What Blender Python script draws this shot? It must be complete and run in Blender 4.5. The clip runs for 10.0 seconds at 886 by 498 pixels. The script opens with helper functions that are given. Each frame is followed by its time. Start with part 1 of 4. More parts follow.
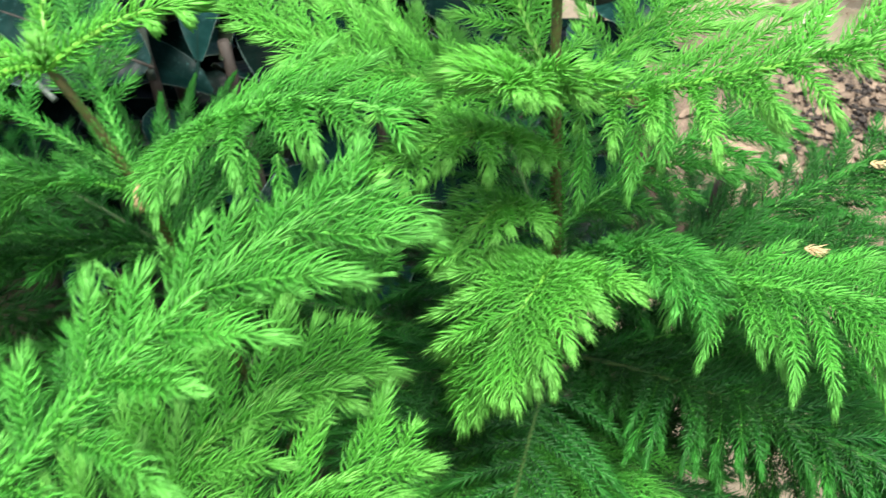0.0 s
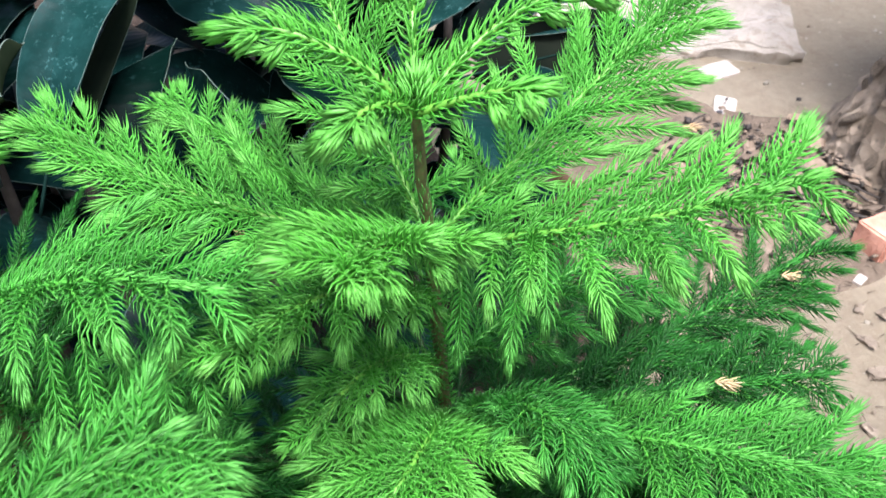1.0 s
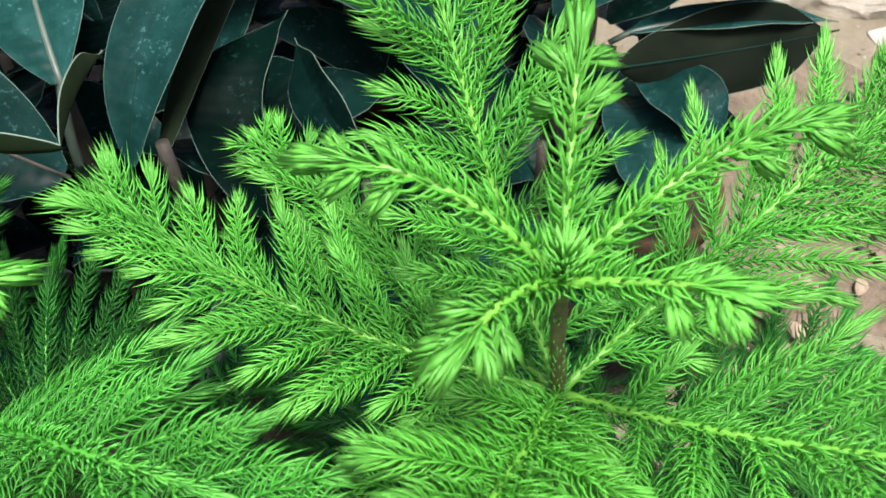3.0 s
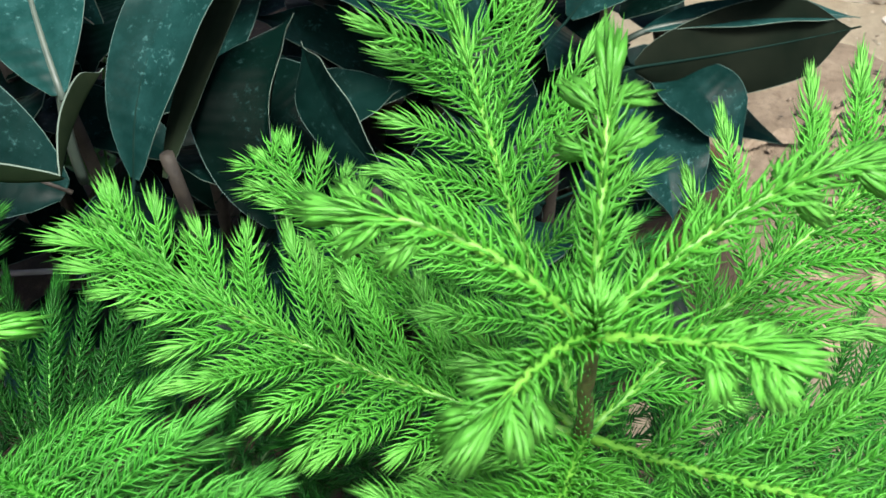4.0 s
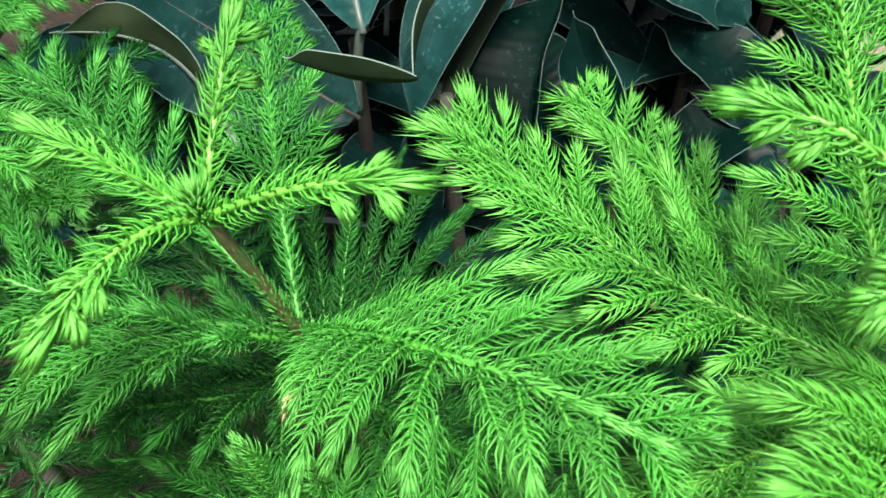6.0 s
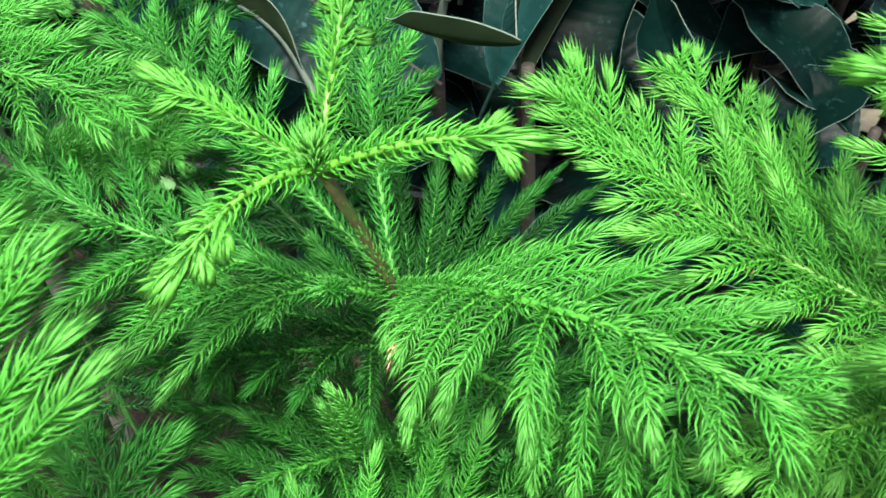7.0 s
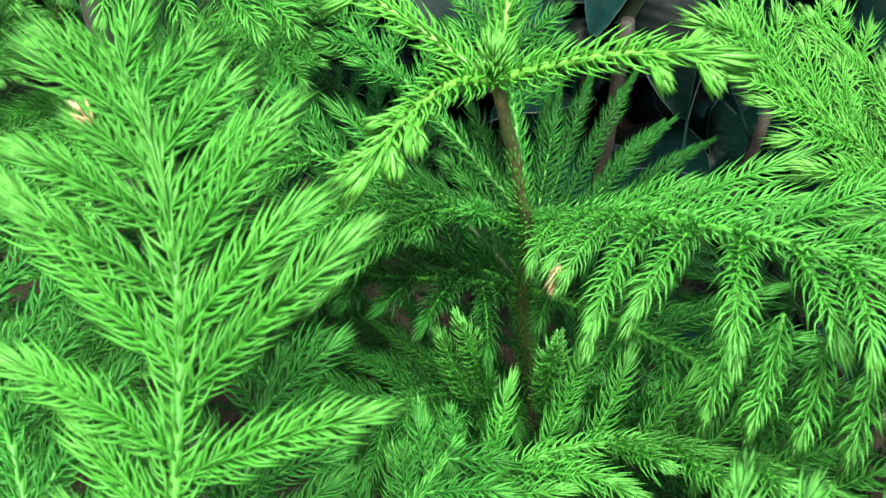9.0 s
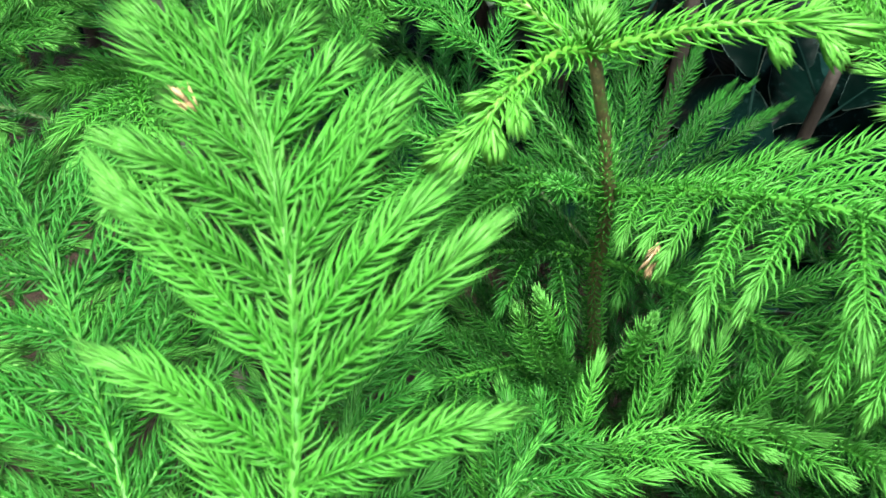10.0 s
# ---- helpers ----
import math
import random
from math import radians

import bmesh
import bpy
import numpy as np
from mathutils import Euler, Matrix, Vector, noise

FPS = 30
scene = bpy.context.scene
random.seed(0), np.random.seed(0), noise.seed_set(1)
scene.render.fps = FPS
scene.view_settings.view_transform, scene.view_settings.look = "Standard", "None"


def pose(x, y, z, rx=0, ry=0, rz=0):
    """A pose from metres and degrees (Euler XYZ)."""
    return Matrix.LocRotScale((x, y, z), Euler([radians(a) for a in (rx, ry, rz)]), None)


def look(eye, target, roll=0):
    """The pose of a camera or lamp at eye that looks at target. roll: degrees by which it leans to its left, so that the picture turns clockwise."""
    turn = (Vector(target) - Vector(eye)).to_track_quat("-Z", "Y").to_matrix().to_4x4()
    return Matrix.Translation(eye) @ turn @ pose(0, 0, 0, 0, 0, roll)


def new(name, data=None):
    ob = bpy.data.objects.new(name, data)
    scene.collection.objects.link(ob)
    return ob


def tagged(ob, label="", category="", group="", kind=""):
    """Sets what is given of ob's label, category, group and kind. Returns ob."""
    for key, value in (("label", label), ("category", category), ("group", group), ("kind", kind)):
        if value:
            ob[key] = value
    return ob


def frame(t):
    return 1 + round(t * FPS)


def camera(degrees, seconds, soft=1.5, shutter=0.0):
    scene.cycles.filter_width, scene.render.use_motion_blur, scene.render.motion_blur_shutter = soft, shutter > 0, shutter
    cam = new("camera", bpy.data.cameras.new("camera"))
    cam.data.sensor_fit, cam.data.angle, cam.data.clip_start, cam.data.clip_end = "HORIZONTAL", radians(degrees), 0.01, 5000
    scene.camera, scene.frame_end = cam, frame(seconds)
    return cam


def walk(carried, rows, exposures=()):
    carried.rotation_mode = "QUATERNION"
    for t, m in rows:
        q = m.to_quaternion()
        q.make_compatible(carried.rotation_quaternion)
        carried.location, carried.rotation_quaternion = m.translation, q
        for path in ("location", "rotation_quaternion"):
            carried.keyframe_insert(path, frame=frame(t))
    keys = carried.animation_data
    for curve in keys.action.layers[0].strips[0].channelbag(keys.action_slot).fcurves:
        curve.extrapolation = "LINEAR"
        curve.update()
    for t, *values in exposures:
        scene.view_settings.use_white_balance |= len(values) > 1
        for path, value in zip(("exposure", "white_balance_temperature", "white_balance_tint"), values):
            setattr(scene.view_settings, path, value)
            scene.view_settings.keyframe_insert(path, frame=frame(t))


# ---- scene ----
cam = camera(50.2, 10.0, soft=1.5, shutter=0.2)
cam.data.dof.use_dof, cam.data.dof.focus_distance, cam.data.dof.aperture_fstop = True, 0.56, 24.0
METRES, EYE, TILT, LEAN, TURN = 0.7, 1.0, -42.0, 0.0, 0.0
ROWS = [
    (0.0, 0.0, 0.0, 0.0, 0.0, 0.0, -0.0),
    (0.5, 0.0527, 0.0846, 0.0572, -3.66, 0.78, 2.07),
    (1.0, 0.0635, 0.1221, 0.1101, -4.22, 2.12, 2.07),
    (1.5, 0.0513, 0.1548, 0.1572, -4.9, 2.36, 2.81),
    (2.0, -0.0161, 0.1597, 0.2121, -6.59, 2.57, 2.73),
    (2.5, 0.0187, 0.2535, 0.275, -1.82, -0.86, 3.5),
    (3.0, 0.051, 0.2974, 0.2893, 2.26, -4.23, -3.7),
    (4.5, 0.0284, 0.3261, 0.3228, 4.22, -5.28, -4.59),
    (5.0, -0.0153, 0.3097, 0.2959, 7.32, -5.04, -8.15),
    (5.5, -0.0569, 0.2832, 0.2651, 9.11, -5.43, -10.0),
    (7.0, -0.1246, 0.2372, 0.2142, 13.96, -7.38, -12.94),
    (7.5, -0.1531, 0.2217, 0.1984, 15.67, -8.09, -13.99),
    (8.0, -0.1781, 0.2233, 0.1745, 14.46, -7.85, -15.06),
    (8.5, -0.2148, 0.2182, 0.1491, 13.64, -7.9, -16.19),
    (9.0, -0.2388, 0.2192, 0.1313, 13.02, -7.92, -17.16),
    (9.5, -0.2664, 0.214, 0.1292, 13.24, -8.74, -17.2),
    (10.0, -0.2932, 0.2375, 0.1344, 14.46, -11.55, -16.88),
]
PATH = [(t, pose(0, 0, EYE, TILT, LEAN, TURN) @ pose(METRES * x, METRES * y, METRES * z, 90 + pitch, roll, yaw)) for t, x, y, z, yaw, pitch, roll in ROWS]
PATH += [
    (3.2, look((0.028, 0.298, 1.018), (-0.042, 1.655, -0.450), 0.8)),
    (4.3, look((0.026, 0.327, 1.012), (-0.064, 1.678, -0.460), 1.5)),
    (5.7, look((-0.048, 0.261, 1.000), (-0.371, 1.596, -0.454), 1.4)),
    (6.8, look((-0.079, 0.228, 1.000), (-0.489, 1.522, -0.469), 0.7)),
]
walk(cam, sorted(PATH, key=lambda row: row[0]), exposures=[
    (0.0, 2.02, 6550, 15), (0.5, 1.99, 6250, 20), (1.0, 1.93, 5980, 24), (1.5, 1.72, 5980, 24), (2.0, 1.54, 6150, 19), (2.5, 1.66, 6250, 20), (3.0, 1.7, 6450, 16),
    (4.5, 1.68, 6500, 13), (5.5, 2.0, 6500, 14), (7.0, 2.0, 6500, 12), (8.5, 1.97, 6500, 12), (10.0, 2.02, 6550, 13)])

# ---- light: soft bright sky ----
world = bpy.data.worlds.new("sky")
scene.world = world
world.use_nodes = True
wn = world.node_tree
sky = wn.nodes.new("ShaderNodeTexSky")
sky.sky_type = 'NISHITA'
sky.sun_disc = False
sky.sun_elevation = radians(62)
sky.sun_rotation = radians(200)
sky.air_density = 1.0
sky.dust_density = 4.0
wn.links.new(sky.outputs[0], wn.nodes["Background"].inputs[0])
wn.nodes["Background"].inputs[1].default_value = 0.080
sun = new("sun", bpy.data.lights.new("sun", 'SUN'))
sun.data.energy = 3.3
sun.data.angle = radians(20)
sun.data.color = (1.0, 0.96, 0.9)
sun.matrix_world = look((0.5, -1.2, 4.0), (0, 0, 0))

GROUND = -0.13


# ---- materials ----
class Mat:
    """A principled node material with a few helpers."""

    def __init__(self, name, rough=0.6, spec=0.5):
        self.m = bpy.data.materials.new(name)
        self.m.use_nodes = True
        self.t = self.m.node_tree
        self.p = self.t.nodes["Principled BSDF"]
        self.p.inputs["Roughness"].default_value = rough
        self.p.inputs["Specular IOR Level"].default_value = spec
        self.out = self.t.nodes["Material Output"]

    def node(self, kind, **kw):
        n = self.t.nodes.new(kind)
        for k, v in kw.items():
            n.inputs[k].default_value = v
        return n

    def link(self, a, b):
        self.t.links.new(a, b)

    def coords(self):
        return self.t.nodes.new("ShaderNodeTexCoord").outputs["Object"]

    def noise(self, scale, detail=4.0, rough=0.6, vec=None):
        n = self.node("ShaderNodeTexNoise", Scale=scale, Detail=detail, Roughness=rough)
        self.link(vec or self.coords(), n.inputs["Vector"])
        return n.outputs["Fac"]

    def ramp(self, fac, stops):
        r = self.t.nodes.new("ShaderNodeValToRGB")
        els = r.color_ramp.elements
        while len(els) < len(stops):
            els.new(0.5)
        for e, (pos, col) in zip(els, stops):
            e.position, e.color = pos, (*col, 1)
        self.link(fac, r.inputs[0])
        return r.outputs[0]

    def mix(self, fac, a, b, kind='MIX'):
        n = self.t.nodes.new("ShaderNodeMix")
        n.data_type, n.blend_type = 'RGBA', kind
        for sock, v in ((n.inputs[0], fac), (n.inputs[6], a), (n.inputs[7], b)):
            if isinstance(v, (int, float)):
                sock.default_value = v
            elif isinstance(v, tuple):
                sock.default_value = (*v, 1)
            else:
                self.link(v, sock)
        return n.outputs[2]

    def attr(self, name):
        n = self.t.nodes.new("ShaderNodeAttribute")
        n.attribute_name = name
        return n.outputs["Fac"]

    def rand(self):
        return self.t.nodes.new("ShaderNodeObjectInfo").outputs["Random"]

    def color(self, c):
        if isinstance(c, tuple):
            self.p.inputs["Base Color"].default_value = (*c, 1)
        else:
            self.link(c, self.p.inputs["Base Color"])

    def bump(self, height, strength=0.4, distance=0.01):
        b = self.node("ShaderNodeBump", Strength=strength, Distance=distance)
        self.link(height, b.inputs["Height"])
        self.link(b.outputs[0], self.p.inputs["Normal"])

    def translucent(self, col, share):
        tr = self.t.nodes.new("ShaderNodeBsdfTranslucent")
        if isinstance(col, tuple):
            tr.inputs[0].default_value = (*col, 1)
        else:
            self.link(col, tr.inputs[0])
        mx = self.t.nodes.new("ShaderNodeMixShader")
        mx.inputs[0].default_value = share
        self.link(self.p.outputs[0], mx.inputs[1])
        self.link(tr.outputs[0], mx.inputs[2])
        self.link(mx.outputs[0], self.out.inputs[0])


def needle_material(name, old, fresh, tip):
    m = Mat(name, 0.45, 0.25)
    # fresh growth towards the end of the twig, dark mature needles at its base, deepened for shaded gaps
    c = m.ramp(m.attr("along"), [(0.0, old), (0.55, fresh), (1.0, tip)])
    # each needle lightens to its tip: highlight and inner shade as colour
    c = m.mix(m.mix(m.attr("end"), (0.0, 0.0, 0.0), (0.35, 0.35, 0.35)), c, tip)
    n = m.noise(60, 2)
    c = m.mix(m.ramp(n, [(0.35, (0, 0, 0)), (0.7, (1, 1, 1))]), c, m.mix(0.5, c, old))
    h = m.t.nodes.new("ShaderNodeHueSaturation")
    mr = m.node("ShaderNodeMapRange")
    mr.inputs["To Min"].default_value, mr.inputs["To Max"].default_value = 0.80, 1.12
    m.link(m.rand(), mr.inputs[0])
    m.link(mr.outputs[0], h.inputs["Value"])
    m.link(c, h.inputs["Color"])
    m.color(h.outputs[0])
    m.translucent(h.outputs[0], 0.18)
    return m.m


NEEDLE = needle_material("needles", (0.013, 0.14, 0.010), (0.055, 0.355, 0.032), (0.123, 0.435, 0.077))
YOUNG = needle_material("young_needles", (0.036, 0.24, 0.015), (0.065, 0.315, 0.027), (0.108, 0.36, 0.056))
SOFT = needle_material("soft_needles", (0.026, 0.21, 0.014), (0.063, 0.335, 0.032), (0.112, 0.385, 0.066))
LIGHT = needle_material("light_needles", (0.026, 0.21, 0.014), (0.077, 0.39, 0.035), (0.146, 0.445, 0.080))
# MID, SHADE and DEEP: darker copies of NEEDLE, inner shade put in colour
MID = needle_material("half_shaded_needles", (0.008, 0.10, 0.010), (0.031, 0.25, 0.024), (0.076, 0.35, 0.052))
SHADE = needle_material("shaded_needles", (0.005, 0.050, 0.007), (0.012, 0.120, 0.012), (0.033, 0.225, 0.026))
DEEP = needle_material("deep_shade_needles", (0.003, 0.045, 0.007), (0.008, 0.092, 0.011), (0.025, 0.18, 0.020))

tw = Mat("green_twig", 0.55)
tw.color(tw.ramp(tw.noise(90, 3), [(0.3, (0.03, 0.20, 0.018)), (0.7, (0.07, 0.30, 0.03))]))
TWIG = tw.m
tw = Mat("pale_twig", 0.5)
tw.color(tw.ramp(tw.noise(90, 3), [(0.3, (0.06, 0.25, 0.022)), (0.7, (0.14, 0.36, 0.042))]))
PALE_TWIG = tw.m
# darker copy of the twig for lower tiers, their shade in its colour
tw = Mat("shaded_twig", 0.6)
tw.color(tw.ramp(tw.noise(90, 3), [(0.3, (0.015, 0.055, 0.01)), (0.7, (0.045, 0.09, 0.018))]))
SHADED_TWIG = tw.m
tw = Mat("brown_twig", 0.8)
tw.color(tw.ramp(tw.noise(120, 4), [(0.3, (0.045, 0.06, 0.014)), (0.5, (0.095, 0.088, 0.024)), (0.62, (0.065, 0.13, 0.02))]))
tw.bump(tw.noise(300, 3), 0.5, 0.002)
BARKLET = tw.m
tw = Mat("dry_needles", 0.7)
tw.color(tw.ramp(tw.noise(80, 3), [(0.3, (0.36, 0.25, 0.11)), (0.7, (0.54, 0.42, 0.23))]))
DRY = tw.m

lf = Mat("rubber_leaf_upper", 0.34, 0.03)
# per leaf, from shade-dark 0 to sky-lit 1, put into its colour
lit_tone = lf.attr("lit_tone")
dust = lf.ramp(lf.noise(38, 6, 0.7), [(0.45, (0, 0, 0)), (0.7, (1, 1, 1))])
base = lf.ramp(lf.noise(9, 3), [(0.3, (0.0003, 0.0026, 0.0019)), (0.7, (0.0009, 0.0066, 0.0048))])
# bluish sheen of the sky, laid on as colour
sky_sheen = lf.ramp(lf.noise(9, 5, 0.65), [(0.3, (0.0025, 0.019, 0.016)), (0.7, (0.008, 0.039, 0.035))])
base = lf.mix(lit_tone, base, sky_sheen)
base = lf.mix(lf.mix(0.3, (0, 0, 0), lf.mix(1.0, dust, lit_tone, 'MULTIPLY')), base, (0.02, 0.085, 0.08))
# pale specks: water spots, with glints coloured in
spk = lf.mix(0.55, (0, 0, 0), lf.mix(1.0, lf.ramp(lf.noise(170, 5, 0.75), [(0.56, (0, 0, 0)), (0.66, (1, 1, 1))]), lf.ramp(lf.noise(22, 3), [(0.48, (0, 0, 0)), (0.66, (1, 1, 1))]), 'MULTIPLY'))
base = lf.mix(lf.mix(1.0, spk, lf.ramp(lit_tone, [(0.0, (0.25, 0.25, 0.25)), (0.5, (1, 1, 1))]), 'MULTIPLY'), base, (0.06, 0.16, 0.15))
base = lf.mix(lf.attr("margin"), base, (0.085, 0.15, 0.13))
lf.color(base)
lf.link(lf.mix(dust, (0.3, 0.3, 0.3), (0.55, 0.55, 0.55)), lf.p.inputs["Roughness"])
vein = lf.node("ShaderNodeTexWave", Scale=26, Distortion=1.5, Detail=2)
lf.link(lf.coords(), vein.inputs["Vector"])
lf.bump(lf.mix(0.5, vein.outputs["Fac"], lf.noise(60, 4)), 0.14, 0.003)
LEAF_UP = lf.m
lf = Mat("rubber_leaf_under", 0.7, 0.002)
c = lf.mix(lf.attr("lit_tone"), lf.ramp(lf.noise(14, 4), [(0.3, (0.003, 0.006, 0.004)), (0.7, (0.009, 0.012, 0.008))]), lf.ramp(lf.noise(14, 4), [(0.3, (0.014, 0.030, 0.014)), (0.7, (0.034, 0.052, 0.024))]))
lf.color(lf.mix(lf.attr("margin"), c, (0.10, 0.14, 0.11)))
LEAF_DOWN = lf.m
lf = Mat("leaf_rib", 0.6, 0.03)
lf.color(lf.ramp(lf.noise(40, 3), [(0.3, (0.002, 0.012, 0.009)), (0.7, (0.006, 0.02, 0.016))]))
RIB = lf.m
lf = Mat("pale_leaf_rib", 0.5)
lf.color(lf.ramp(lf.noise(40, 3), [(0.3, (0.034, 0.058, 0.046)), (0.7, (0.064, 0.088, 0.068))]))
PALE_RIB = lf.m
lf = Mat("woody_stem", 0.75)
lf.color(lf.ramp(lf.noise(45, 5), [(0.3, (0.009, 0.008, 0.005)), (0.7, (0.03, 0.025, 0.017))]))
lf.bump(lf.noise(160, 4), 0.5, 0.003)
STEM = lf.m

gr = Mat("sandy_soil", 0.95, 0.15)
c = gr.ramp(gr.noise(1.6, 6, 0.6), [(0.3, (0.25, 0.22, 0.145)), (0.7, (0.36, 0.32, 0.225))])
c = gr.mix(gr.ramp(gr.noise(14, 6, 0.7), [(0.48, (0, 0, 0)), (0.75, (0.6, 0.6, 0.6))]), c, (0.21, 0.165, 0.108))
c = gr.mix(gr.ramp(gr.noise(120, 4, 0.7), [(0.5, (0, 0, 0)), (0.8, (0.5, 0.5, 0.5))]), c, (0.39, 0.335, 0.245))
c = gr.mix(gr.ramp(gr.noise(45, 7, 0.8), [(0.42, (0.3, 0.3, 0.3)), (0.6, (0, 0, 0))]), c, (0.18, 0.145, 0.10))
gr.color(c)
gr.bump(gr.noise(60, 8, 0.8), 0.9, 0.02)
SOIL = gr.m
gr = Mat("rough_concrete", 0.9, 0.2)
c = gr.ramp(gr.noise(6, 6, 0.65), [(0.3, (0.27, 0.25, 0.19)), (0.7, (0.47, 0.44, 0.345))])
gr.color(gr.mix(gr.ramp(gr.noise(40, 5, 0.7), [(0.55, (0, 0, 0)), (0.7, (0.8, 0.8, 0.8))]), c, (0.24, 0.20, 0.14)))
gr.bump(gr.noise(26, 8, 0.75), 0.9, 0.035)
CONCRETE = gr.m
gr = Mat("tree_bark", 0.95, 0.15)
vor = gr.node("ShaderNodeTexVoronoi", Scale=34)
gr.link(gr.coords(), vor.inputs["Vector"])
c = gr.ramp(gr.noise(10, 7, 0.7), [(0.3, (0.15, 0.125, 0.088)), (0.7, (0.46, 0.395, 0.29))])
gr.color(gr.mix(gr.ramp(vor.outputs["Distance"], [(0.0, (0.45, 0.45, 0.45)), (0.2, (0, 0, 0))]), c, (0.06, 0.048, 0.034)))
gr.bump(gr.mix(0.5, gr.noise(22, 8, 0.75), vor.outputs['Distance']), 1.0, 0.05)
BARK = gr.m
gr = Mat("dry_leaf", 0.8, 0.2)
c = gr.ramp(gr.noise(34, 6, 0.7), [(0.3, (0.12, 0.088, 0.055)), (0.7, (0.29, 0.24, 0.175))])
h = gr.t.nodes.new("ShaderNodeHueSaturation")
mr = gr.node("ShaderNodeMapRange")
mr.inputs["To Min"].default_value, mr.inputs["To Max"].default_value = 0.5, 1.15
gr.link(gr.rand(), mr.inputs[0])
gr.link(mr.outputs[0], h.inputs["Value"])
gr.link(c, h.inputs["Color"])
gr.color(h.outputs[0])
LITTER = gr.m
gr = Mat("brick_clay", 0.9, 0.2)
gr.color(gr.ramp(gr.noise(25, 5), [(0.3, (0.36, 0.17, 0.11)), (0.7, (0.52, 0.30, 0.21))]))
gr.bump(gr.noise(60, 6), 0.6, 0.008)
BRICK = gr.m
gr = Mat("pale_scrap", 0.7, 0.3)
gr.color(gr.ramp(gr.noise(30, 3), [(0.3, (0.26, 0.24, 0.20)), (0.7, (0.38, 0.355, 0.30))]))
SCRAP = gr.m
gr = Mat("dark_clay", 0.85, 0.15)
gr.color(gr.ramp(gr.noise(20, 5), [(0.3, (0.042, 0.026, 0.014)), (0.7, (0.075, 0.046, 0.026))]))
gr.bump(gr.noise(60, 5), 0.4, 0.004)
CLAY = gr.m


# ---- building helpers ----
def mesh_of(name, verts, faces, mats, slots=None, attrs=None, smooth=True):
    me = bpy.data.meshes.new(name)
    me.from_pydata([tuple(v) for v in verts], [], faces)
    for m in mats:
        me.materials.append(m)
    if slots is not None:
        me.polygons.foreach_set("material_index", slots)
    for key, vals in (attrs or {}).items():
        a = me.attributes.new(key, 'FLOAT', 'POINT')
        a.data.foreach_set("value", vals)
    if smooth:
        me.polygons.foreach_set("use_smooth", [True] * len(me.polygons))
    me.update()
    return me


def child(name, me, parent, matrix, label=""):
    """One mesh part under a thing or part; matrix is in the parent's own space."""
    ob = new(name, me)
    ob.parent = parent
    ob.matrix_basis = matrix
    if label:
        ob["label"] = label
    return ob


